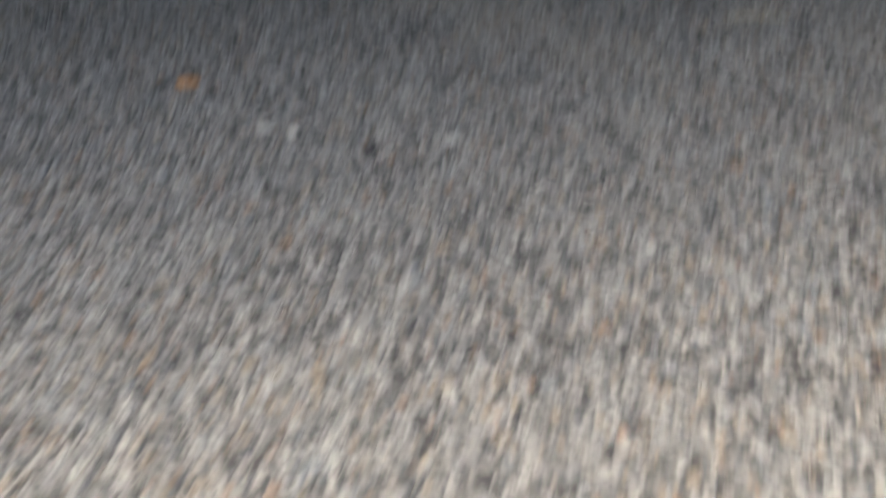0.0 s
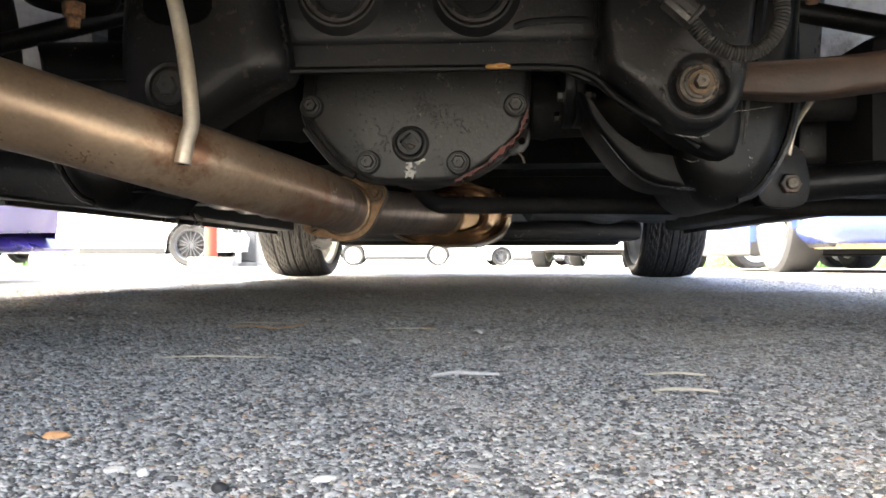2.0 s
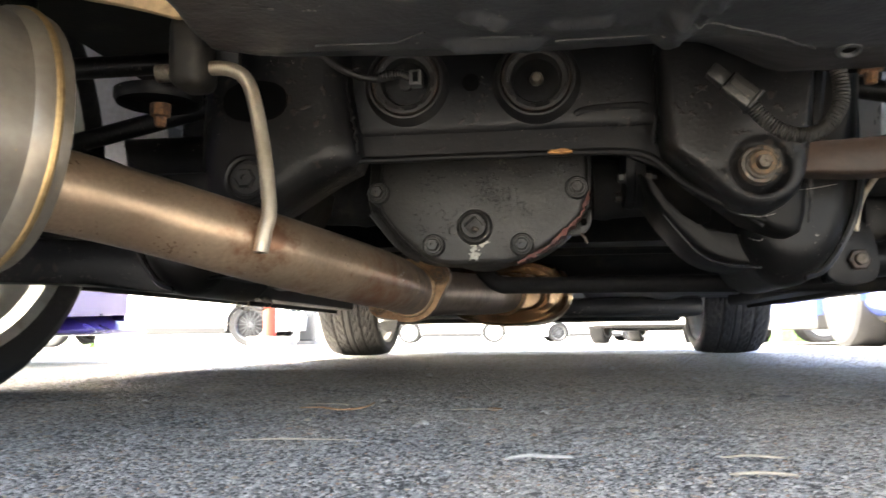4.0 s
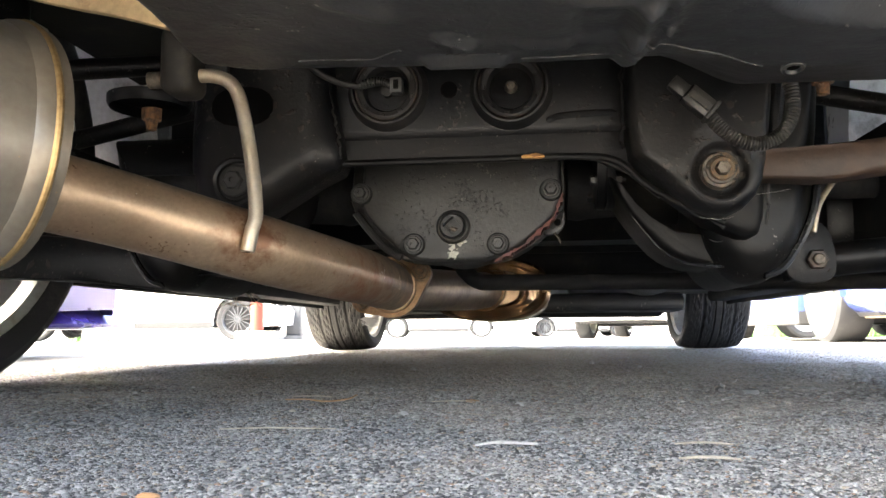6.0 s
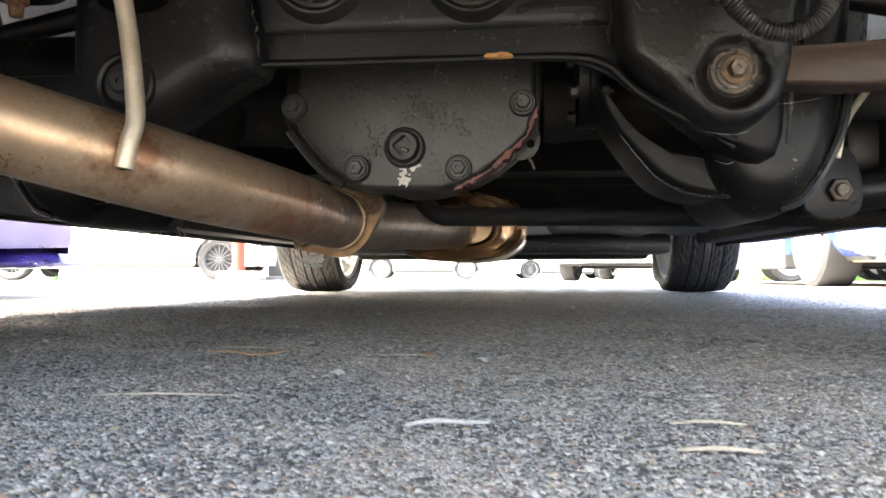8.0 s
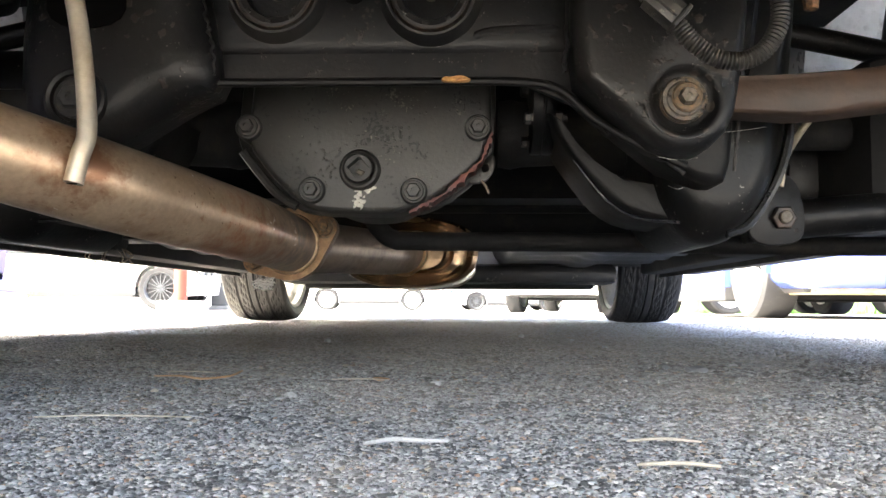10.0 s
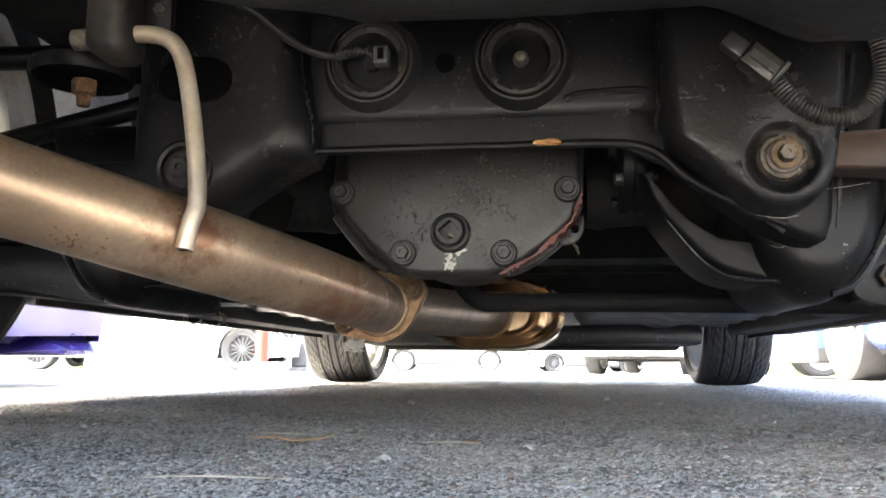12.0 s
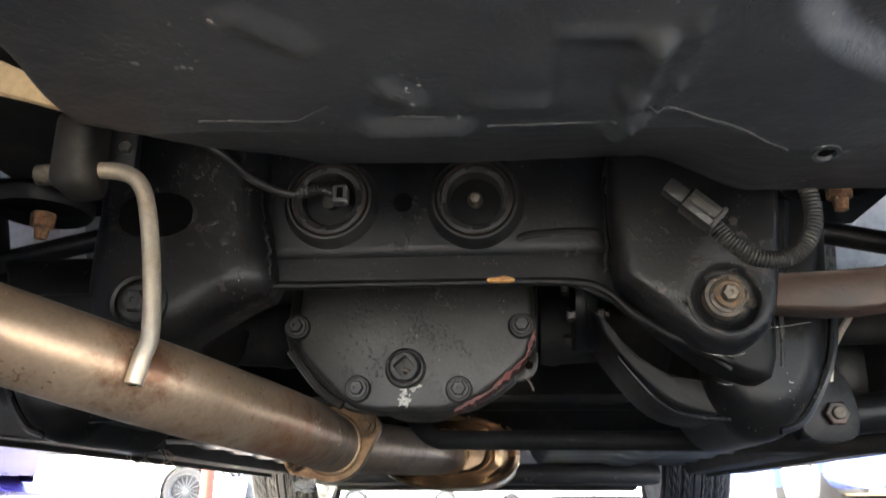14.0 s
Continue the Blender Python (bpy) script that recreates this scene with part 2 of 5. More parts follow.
WASHER = mat("stained_washer", (0.05, 0.043, 0.036), 0.42, 0.5, 0.6, 120, (0.16, 0.1, 0.05), 0.32, 150, soft=0.06, bump=0.9, grain=320, specks=(((0.012, 0.011, 0.01), 0.24, 260), ((0.4, 0.3, 0.17), 0.12, 320)))
ALUMINISED = mat("aluminised_steel", (0.1835, 0.1704, 0.1441), 0.38, 0.5, 0.3, 8, (0.15, 0.1, 0.055), 0.5, 7, soft=0.2, bump=0.15, grain=180, specks=(((0.2, 0.17, 0.13), 0.2, 60), ((0.3, 0.18, 0.08), 0.14, 200)))
GOLD = mat("heat_tinted_weld", (0.23, 0.145, 0.078), 0.42, 0.7, 0.55, 50, (0.1, 0.045, 0.02), 0.5, 60, soft=0.06, bump=0.4, grain=300)
WELD_PALE = mat("pale_weld", (0.42, 0.3, 0.18), 0.5, 0.5, 0.5, 120, (0.2, 0.09, 0.04), 0.35, 90, soft=0.1, bump=0.9, grain=260)
RIM_GOLD = mat("tarnished_rim", (0.3696, 0.2464, 0.112), 0.42, 0.8, 0.4, 30, (0.12, 0.06, 0.03), 0.4, 30, bump=0.3, grain=300)
ZINC = mat("zinc_rod", (0.6, 0.53, 0.42), 0.46, 0.75, 0.2, 14, (0.36, 0.26, 0.15), 0.35, 20, soft=0.1, bump=0.12, grain=200)
BOLT = mat("worn_bolt", (0.13, 0.11, 0.085), 0.5, 0.4, 0.6, 130, (0.05, 0.035, 0.022), 0.5, 160, bump=0.7, grain=300, specks=(((0.32, 0.17, 0.06), 0.2, 400),))
DARK_BOLT = mat("dark_bolt", (0.0215, 0.02061, 0.01882), 0.42, 0.2, 0.5, 60, (0.06, 0.045, 0.03), 0.3, 90, bump=0.6, grain=300)
DARK_RUST = mat("dark_rust", (0.078, 0.0525, 0.0288), 0.7, 0.1, 0.6, 120, (0.3, 0.16, 0.06), 0.3, 260, soft=0.05, bump=0.8, grain=300)
RUST = mat("rust", (0.4, 0.2, 0.06), 0.85, 0, 0.5, 70, (0.16, 0.07, 0.03), 0.4, 120, bump=0.8, grain=250)
CRUSTY = mat("crusty_bolt", (0.042, 0.0216, 0.0114), 0.85, 0, 0.6, 150, (0.24, 0.11, 0.04), 0.45, 220, soft=0.1, bump=1.0, grain=420, specks=(((0.45, 0.33, 0.22), 0.2, 300), ((0.015, 0.011, 0.009), 0.22, 380)))
BUSH_RING = mat("rusty_bush_ring", (0.022, 0.02, 0.018), 0.42, 0.3, 0.5, 60, (0.1, 0.05, 0.026), 0.35, 50, soft=0.1, bump=0.6, grain=300)
SEALANT = mat("red_sealant", (0.085, 0.02, 0.014), 0.6, 0, 0.4, 60, (0.03, 0.02, 0.02), 0.4, 90, bump=0.4, grain=200)
GLOSS_BLACK = mat("gloss_black_steel", (0.012, 0.012, 0.0128), 0.22, 0, 0.3, 14, None, 0, 0, bump=0.1, grain=200)
TAN_STEEL = mat("tan_steel", (0.51, 0.374, 0.204), 0.6, 0.2, 0.3, 20, (0.2, 0.12, 0.06), 0.3, 30, bump=0.3, grain=200)
PRIMER = mat("pale_primer", (0.8736, 0.8624, 0.8288), 0.8, 0, 0.2, 20, (0.2, 0.18, 0.15), 0.3, 15, bump=0.5, grain=120)
SEAM = mat("dusty_seam", (0.0126, 0.012, 0.0108), 0.6, 0, 0.5, 90, (0.03, 0.03, 0.03), 0.4, 60, bump=0.5, grain=200)
SEAM_DUST = mat("dusty_sealer", (0.01125, 0.0108, 0.01013), 0.7, 0, 0.6, 120, (0.015, 0.015, 0.015), 0.4, 160, bump=0.6, grain=300)
PLUG_GREY = mat("pale_plastic", (0.06, 0.06, 0.057), 0.5, 0, 0.3, 60, (0.1, 0.09, 0.07), 0.3, 60, bump=0.2, grain=200)
DUSTY_TYRE = mat("dusty_tyre", (0.013, 0.013, 0.0145), 0.8, 0, 0.25, 12, (0.03, 0.029, 0.028), 0.3, 10, bump=0.2, grain=200)
HANGER = mat("hanger_rubber", (0.01089, 0.00891, 0.00594), 0.6, 0, 0.35, 30, (0.05, 0.04, 0.027), 0.3, 30, bump=0.4, grain=200)
RUBBER = mat("rubber", (0.008, 0.008, 0.0082), 0.5, 0, 0.4, 18, (0.03, 0.026, 0.022), 0.22, 14, soft=0.08, bump=0.3, grain=200, spec=0.3)
TYRE = mat("tyre_rubber", (0.0196, 0.0196, 0.021), 0.7, 0, 0.3, 12, (0.075, 0.068, 0.06), 0.3, 10, bump=0.25, grain=260)
ALLOY = mat("alloy", (0.7, 0.69, 0.66), 0.32, 0.6, 0.12, 10, (0.36, 0.27, 0.17), 0.25, 8, bump=0.08, grain=150)
DARK_ALLOY = mat("dark_alloy", (0.06, 0.063, 0.068), 0.45, 0.3, 0.2, 10, None, 0, 0, bump=0.05, grain=150)
PLASTIC = mat("grey_plastic", (0.01462, 0.01316, 0.01082), 0.45, 0, 0.35, 50, (0.06, 0.05, 0.036), 0.3, 40, bump=0.2, grain=200, specks=(((0.07, 0.06, 0.047), 0.14, 300),))
WHITE_PAINT = mat("white_paint", (0.8, 0.8, 0.79), 0.25, 0, 0.04, 3, None, 0, 0, bump=0.02, grain=60, coat=0.5)
SILVER_PAINT = mat("silver_paint", (0.55, 0.57, 0.6), 0.3, 0.3, 0.06, 3, None, 0, 0, bump=0.02, grain=60, coat=0.5)
PURPLE_PAINT = mat("purple_paint", (0.01152, 0.0072, 0.0748), 0.3, 0.1, 0.08, 3, None, 0, 0, bump=0.02, grain=60, coat=0.1)
BLUE_PAINT = mat("blue_paint", (0.05, 0.08, 0.3), 0.22, 0.1, 0.08, 3, None, 0, 0, bump=0.02, grain=60, coat=0.5)
DARK_TRIM = mat("dark_trim", (0.015, 0.015, 0.016), 0.6, 0, 0.2, 10, None, 0, 0, bump=0.1, grain=100)
GLASS = mat("tinted_glass", (0.02, 0.025, 0.03), 0.05, 0, 0.1, 2, None, 0, 0, bump=0.0, grain=50)
ORANGE = mat("orange_red_paint", (0.3, 0.022, 0.008), 0.6, 0, 0.1, 6, None, 0, 0, bump=0.05, grain=90)
CONCRETE = mat("concrete", (0.2, 0.195, 0.185), 0.85, 0, 0.3, 6, (0.1, 0.095, 0.085), 0.3, 8, bump=0.4, grain=120)
WALL_WHITE = mat("white_wall_panel", (0.78, 0.78, 0.76), 0.7, 0, 0.05, 2, (0.6, 0.58, 0.54), 0.15, 2, bump=0.05, grain=60)
LEAF = mat("green_leaf", (0.04, 0.1, 0.014), 0.6, 0, 0.5, 30, None, 0, 0, bump=0.1, grain=80)
DRY_LEAF = mat("dry_leaf", (0.45, 0.2375, 0.1063), 0.7, 0, 0.35, 60, None, 0, 0, bump=0.4, grain=200)
STRAW = mat("straw", (0.44, 0.39, 0.3), 0.75, 0, 0.3, 80, (0.2, 0.16, 0.11), 0.4, 90, bump=0.3, grain=300)
PALE = mat("pale_chip", (0.4649, 0.4484, 0.4152), 0.8, 0, 0.25, 80, (0.26, 0.24, 0.21), 0.35, 120, bump=0.4, grain=300)
BROWN_STRAW = mat("brown_straw", (0.42, 0.252, 0.126), 0.7, 0, 0.3, 80, None, 0, 0, bump=0.3, grain=300)
# near-black without gloss: the shade inside holes and gaps, painted on flat pieces
SHADOW_HOLE = mat("painted_hole_shade", (0.003, 0.003, 0.003), 1.0, 0, 0.1, 10, None, 0, 0, bump=0.0, grain=50, spec=0.0)
CRUST = mat("pale_crust", (0.42, 0.4, 0.36), 0.9, 0, 0.3, 80, None, 0, 0, bump=0.3, grain=300)
COBWEB = mat("cobweb_fluff", (0.6, 0.57, 0.52), 0.9, 0, 0.2, 80, None, 0, 0, bump=0.3, grain=300)


# ---- mesh helpers ----
def thing(name, label, category, group="", kind="", at=(0, 0, 0)):
    ob = new(name)
    ob.location = at
    ob.empty_display_size = 0.1
    return tagged(ob, label, category, group, kind)


def link_mesh(name, bm, material, smooth=True, sharp=35):
    me = bpy.data.meshes.new(name)
    bmesh.ops.recalc_face_normals(bm, faces=bm.faces)
    if smooth:
        for f in bm.faces:
            f.smooth = True
        for e in bm.edges:
            if len(e.link_faces) == 2 and e.calc_face_angle(0) > radians(sharp):
                e.smooth = False
    bm.to_mesh(me)
    bm.free()
    me.materials.append(material)
    return new(name, me)


def part(name, bm, material, parent, label="", smooth=True, sharp=35):
    ob = link_mesh(name, bm, material, smooth, sharp)
    ob.parent = parent
    return tagged(ob, label)


def add_box(bm, lo, hi, bevel=0.0, seg=2, m=None):
    ret = bmesh.ops.create_cube(bm, size=1)
    vs = ret["verts"]
    c = [(a + b) / 2 for a, b in zip(lo, hi)]
    s = [b - a for a, b in zip(lo, hi)]
    for v in vs:
        v.co = Vector([v.co[i] * s[i] + c[i] for i in range(3)])
    if bevel:
        es = {e for v in vs for e in v.link_edges}
        out = bmesh.ops.bevel(bm, geom=list(es), offset=bevel, segments=seg, affect="EDGES", profile=0.5)
        vs = list({v for f in out["faces"] for v in f.verts} | {v for v in vs if v.is_valid})
    if m is not None:
        bmesh.ops.transform(bm, matrix=m, verts=[v for v in vs if v.is_valid])
    return bm


def box(lo, hi, bevel=0.0, seg=2, m=None):
    return add_box(bmesh.new(), lo, hi, bevel, seg, m)


def smooth_path(pts, n=8):
    """Catmull-Rom through the points."""
    P = [Vector(p) for p in pts]
    P = [2 * P[0] - P[1]] + P + [2 * P[-1] - P[-2]]
    out = []
    for i in range(1, len(P) - 2):
        for k in range(n):
            t = k / n
            a, b, c, d = P[i - 1], P[i], P[i + 1], P[i + 2]
            out.append(0.5 * ((2 * b) + (c - a) * t + (2 * a - 5 * b + 4 * c - d) * t * t + (3 * b - a - 3 * c + d) * t ** 3))
    out.append(P[-2])
    return out


def add_tube(bm, pts, radius, seg=14, flat=1.0, cap=True, up=(0, 0, 1)):
    """A tube along points; radius a number or one for each point; flat squeezes it along up."""
    pts = [Vector(p) for p in pts]
    rad = radius if hasattr(radius, "__len__") else [radius] * len(pts)
    rings = []
    up = Vector(up)
    for i, p in enumerate(pts):
        d = (pts[min(i + 1, len(pts) - 1)] - pts[max(i - 1, 0)]).normalized()
        side = d.cross(up)
        if side.length < 1e-4:
            side = d.cross(Vector((1, 0, 0)))
        side.normalize()
        top = side.cross(d).normalized()
        rings.append([bm.verts.new(p + rad[i] * (math.cos(k * 2 * math.pi / seg) * side + flat * math.sin(k * 2 * math.pi / seg) * top)) for k in range(seg)])
    for a, b in zip(rings, rings[1:]):
        for k in range(seg):
            bm.faces.new((a[k], a[(k + 1) % seg], b[(k + 1) % seg], b[k]))
    if cap:
        bm.faces.new(rings[0]), bm.faces.new(rings[-1])
    return bm


def tube(pts, radius, seg=14, flat=1.0, cap=True, up=(0, 0, 1)):
    return add_tube(bmesh.new(), pts, radius, seg, flat, cap, up)


def add_lathe(bm, profile, m=None, seg=32, close=False):
    """Profile rows (radius, height) turned about z, then laid by m."""
    m = m or Matrix()
    rings = []
    for r, h in profile:
        if r < 1e-6:
            rings.append([bm.verts.new(m @ Vector((0, 0, h)))])
        else:
            rings.append([bm.verts.new(m @ Vector((r * math.cos(k * 2 * math.pi / seg), r * math.sin(k * 2 * math.pi / seg), h))) for k in range(seg)])
    pairs = list(zip(rings, rings[1:]))
    if close:
        pairs.append((rings[-1], rings[0]))
    for a, b in pairs:
        for k in range(seg):
            j = (k + 1) % seg
            if len(a) == 1 and len(b) == 1:
                continue
            if len(a) == 1:
                bm.faces.new((a[0], b[j], b[k]))
            elif len(b) == 1:
                bm.faces.new((a[k], a[j], b[0]))
            else:
                bm.faces.new((a[k], a[j], b[j], b[k]))
    return bm


def lathe(profile, m=None, seg=32, close=False):
    return add_lathe(bmesh.new(), profile, m, seg, close)


def rounded(outline, n=5):
    """A smooth closed outline from corner points (x, z), Chaikin-cut."""
    P = [Vector(p) for p in outline]
    for _ in range(n):
        Q = []
        for i, p in enumerate(P):
            q = P[(i + 1) % len(P)]
            Q += [p * 0.75 + q * 0.25, p * 0.25 + q * 0.75]
        P = Q
    return P


def add_plate(bm, outline, y0, y1, bevel=0.003, seg=2):
    """A plate with an outline in x and z, from y0 (nearer the back) to y1, its rear edge rounded."""
    c = sum((Vector(p) for p in outline), Vector((0, 0))) / len(outline)
    rings = []
    steps = [(0.0, bevel)] if not bevel else [(bevel * (1 - math.cos(k / seg * math.pi / 2)), bevel * (1 - math.sin(k / seg * math.pi / 2))) for k in range(seg + 1)]
    for dy, inset in steps:
        ring = []
        for p in outline:
            d = Vector(p) - c
            k = max(0, d.length - inset) / max(1e-6, d.length)
            ring.append(bm.verts.new((c.x + d.x * k, y0 + dy, c.y + d.y * k)))
        rings.append(ring)
    rings.append([bm.verts.new((p[0], y1, p[1])) for p in outline])
    n = len(outline)
    for a, b in zip(rings, rings[1:]):
        for k in range(n):
            bm.faces.new((a[k], a[(k + 1) % n], b[(k + 1) % n], b[k]))
    bm.faces.new(rings[0]), bm.faces.new(rings[-1])
    return bm


def plate(outline, y0, y1, bevel=0.003, seg=2):
    return add_plate(bmesh.new(), outline, y0, y1, bevel, seg)


def hexbolt(at, size=0.008, height=0.008, washer=0.0, m=None):
    """A flanged hexagon head that points to -y, at a place."""
    bm = bmesh.new()
    base = Matrix.Translation(at) @ (m or Matrix()) @ Matrix.Rotation(radians(90), 4, "X")
    if washer:
        add_lathe(bm, [(0, 0), (washer, 0), (washer, 0.0018), (washer * 0.92, 0.0026), (0, 0.0026)], base, 24)
    add_lathe(bm, [(0, 0.001), (size, 0.001), (size, height * 0.85), (size * 0.86, height), (size * 0.3, height), (size * 0.28, height * 0.8), (0, height * 0.8)], base, 6)
    return bm


# ---- ground ----
def ground_z(y):
    """Level round the car, then falling away gently."""
    return -FALL * max(0.0, y - 3.0) if y < 60 else -FALL * 57.0


def build_ground():
    bm = bmesh.new()
    xs = [-900, -200, -60, -20, -8, -3, -1, 1, 3, 8, 20, 60, 200, 900]
    ys = [-900, -100, -20, -5, -1, 1, 3, 6, 10, 15, 25, 40, 60, 200, 900]
    vs = [[bm.verts.new((x, y, ground_z(y))) for x in xs] for y in ys]
    for a, b in zip(vs, vs[1:]):
        for k in range(len(xs) - 1):
            bm.faces.new((a[k], a[k + 1], b[k + 1], b[k]))
    ob = link_mesh("ground", bm, ASPHALT)
    return tagged(ob, "worn grey asphalt of a car park", "ground", kind="structure")


GROUND = build_ground()


def build_chips():
    """Stones of the asphalt's surface round the camera, half sunk in it."""
    rng = np.random.default_rng(5)
    phi = (1 + 5 ** 0.5) / 2
    ico = np.array([(-1, phi, 0), (1, phi, 0), (-1, -phi, 0), (1, -phi, 0), (0, -1, phi), (0, 1, phi), (0, -1, -phi), (0, 1, -phi), (phi, 0, -1), (phi, 0, 1), (-phi, 0, -1), (-phi, 0, 1)]) / 1.902
    tri = np.array([(0, 11, 5), (0, 5, 1), (0, 1, 7), (0, 7, 10), (0, 10, 11), (1, 5, 9), (5, 11, 4), (11, 10, 2), (10, 7, 6), (7, 1, 8), (3, 9, 4), (3, 4, 2), (3, 2, 6), (3, 6, 8), (3, 8, 9), (4, 9, 5), (2, 4, 11), (6, 2, 10), (8, 6, 7), (9, 8, 1)])
    tri = tri[(ico[tri][:, :, 2] > -0.2).any(1)]
    cells = []
    for x0, x1, y0, y1, step in ((-0.26, 0.35, -0.76, -0.5, 0.00185), (-0.46, 0.5, -0.5, -0.25, 0.00212), (-0.66, 0.64, -0.25, 0.0, 0.0028), (-0.95, 0.84, 0.0, 0.35, 0.0038), (-1.0, 1.0, 0.35, 1.0, 0.0068), (-1.0, 1.0, 1.0, 2.3, 0.014)):
        gx, gy = np.meshgrid(np.arange(x0, x1, step), np.arange(y0, y1, step))
        c = np.stack([gx.ravel(), gy.ravel()], 1) + rng.uniform(-0.55, 0.55, (gx.size, 2)) * step
        c = c[(c[:, 0] > 0.03 - 0.8 * (c[:, 1] + 0.85)) & (c[:, 0] < 0.13 + 0.6 * (c[:, 1] + 0.85))]          # a wedge under the car's tail
        cells.append(np.c_[c, np.full(len(c), step)])
    c = np.concatenate(cells)
    n = len(c)
    size = np.minimum(c[:, 2], 0.0042) * rng.lognormal(-0.55, 0.34, n)
    shape = ico[None] * rng.uniform(0.6, 1.35, (n, 12, 1))
    shape = shape * np.stack([size * rng.uniform(0.8, 1.3, n), size * rng.uniform(0.75, 1.25, n), size * rng.uniform(0.38, 0.68, n)], 1)[:, None]
    a = rng.uniform(0, 6.283, n)
    ca, sa = np.cos(a)[:, None], np.sin(a)[:, None]
    x, y = shape[..., 0] * ca - shape[..., 1] * sa, shape[..., 0] * sa + shape[..., 1] * ca
    z = shape[..., 2] - (size * rng.uniform(0.15, 0.4, n))[:, None] + 0.0005
    verts = np.stack([x + c[:, :1], y + c[:, 1:2], z], -1).reshape(-1, 3)
    faces = (tri[None] + 12 * np.arange(n)[:, None, None]).reshape(-1, 3)
    me = bpy.data.meshes.new("asphalt_stones")
    me.vertices.add(len(verts))
    me.vertices.foreach_set("co", verts.astype(np.float32).ravel())
    me.loops.add(faces.size)
    me.loops.foreach_set("vertex_index", faces.astype(np.int32).ravel())
    me.polygons.add(len(faces))
    me.polygons.foreach_set("loop_start", np.arange(0, faces.size, 3, dtype=np.int32))
    me.update(calc_edges=True)
    me.materials.append(CHIPS)
    ob = new("asphalt_stones", me)
    return tagged(ob, "small grey and tan stones of the asphalt's rough surface", "gravel", kind="stuff")


build_chips()

# ---- the car overhead ----
CAR = thing("car", "parked lowered car with a dirty black underside and steel exhaust", "car")
AXLE_F = 2.383


def tyre_mesh():
    """A road tyre about x, its tread cut by lengthwise and slanting grooves."""
    bm = bmesh.new()
    W, R, seg = 0.106, 0.312, 168
    prof = [(-0.092, 0.256), (-0.100, 0.262), (-0.106, 0.274), (-0.108, 0.286), (-0.104, 0.298), (-0.097, 0.305)]
    across = [(-0.092 + 0.184 * k / 46, None) for k in range(47)]
    prof = prof + across + [(-x, r) for x, r in reversed(prof)]
    rings = []
    for k in range(seg):
        th = 2 * math.pi * k / seg
        ring = []
        for x, r in prof:
            if r is None:
                r = R - 0.007 * (abs(x) / 0.092) ** 4
                cut = min(abs(x - g) for g in (-0.05, -0.012, 0.012, 0.05)) < 0.003
                s = (th * R * 1.0 + abs(x) * 1.9) % 0.0453
                slant = s < 0.0075 and 0.012 < abs(x) < 0.09
                if cut:
                    r -= 0.0065
                elif slant:
                    r -= 0.005
            ring.append(bm.verts.new((x, r * math.cos(th), r * math.sin(th))))
        rings.append(ring)
    for a, b in zip(rings, rings[1:] + rings[:1]):
        for k in range(len(prof) - 1):
            bm.faces.new((a[k], a[k + 1], b[k + 1], b[k]))
    return bm


def build_wheel(name, at, side, label, steer=0.0):
    """Tyre, rim barrel and spoked face; side is 1 for the car's own right."""
    hub = part(name, lathe([(0, -0.03), (0.07, -0.03), (0.075, 0.0), (0.06, 0.04), (0, 0.04)], pose(*at, 0, 90 * side, steer), 24), DARK_BOLT, CAR, label)
    m = pose(*at, 0, 0, steer)
    bm = tyre_mesh()
    bmesh.ops.transform(bm, matrix=m @ Matrix.Diagonal((1.06, 1, 1, 1)), verts=bm.verts)
    part("tyre", bm, TYRE, hub, "black tyre with grooved tread", sharp=25)
    turn = m @ pose(0, 0, 0, 0, 90 * side, 0)
    barrel = lathe([(0.261, -0.104), (0.268, -0.1), (0.267, -0.094), (0.255, -0.09), (0.251, -0.07), (0.237, -0.06), (0.229, -0.03), (0.233, 0.03), (0.247, 0.07), (0.253, 0.09), (0.267, 0.094), (0.268, 0.1), (0.261, 0.104), (0.242, 0.09), (0.229, 0.03), (0.225, -0.03), (0.233, -0.062), (0.246, -0.075), (0.249, -0.096)], turn, 72, True)
    part("rim", barrel, ALLOY, hub, "silver alloy rim with brown brake dust")
    spokes = bmesh.new()
    for k in range(10):
        add_box(spokes, (-0.011, 0.05, 0.045), (0.011, 0.24, 0.072), 0.004, 1, turn @ Matrix.Rotation(k * math.pi / 5, 4, "Z"))
    add_lathe(spokes, [(0, 0.035), (0.062, 0.035), (0.068, 0.05), (0.06, 0.075), (0, 0.078)], turn, 30)
    part("spokes", spokes, ALLOY, hub, "ten-spoke silver wheel face")
    disc = lathe([(0.05, -0.02), (0.138, -0.02), (0.14, -0.017), (0.14, 0.002), (0.138, 0.004), (0.05, 0.004)], turn, 48, True)
    part("brake_disc", disc, BOLT, hub, "grey brake disc with rusty edge")
    if at[1] > 1:
        return hub
    shield = lathe([(0.05, -0.034), (0.19, -0.034), (0.196, -0.03), (0.196, -0.026), (0.05, -0.03)], turn, 48, True)
    part("brake_shield", shield, DARK_BOLT, hub, "dark sheet brake shield")
    return hub


build_wheel("wheel", (-0.705, AXLE_F, 0.312), -1, "front wheel on alloy rim")
build_wheel("wheel", (0.705, AXLE_F, 0.312), 1, "front wheel on alloy rim")
build_wheel("wheel", (-0.707, 0.0, 0.312), -1, "rear wheel on alloy rim")
build_wheel("wheel", (0.707, 0.0, 0.312), 1, "rear wheel on alloy rim")


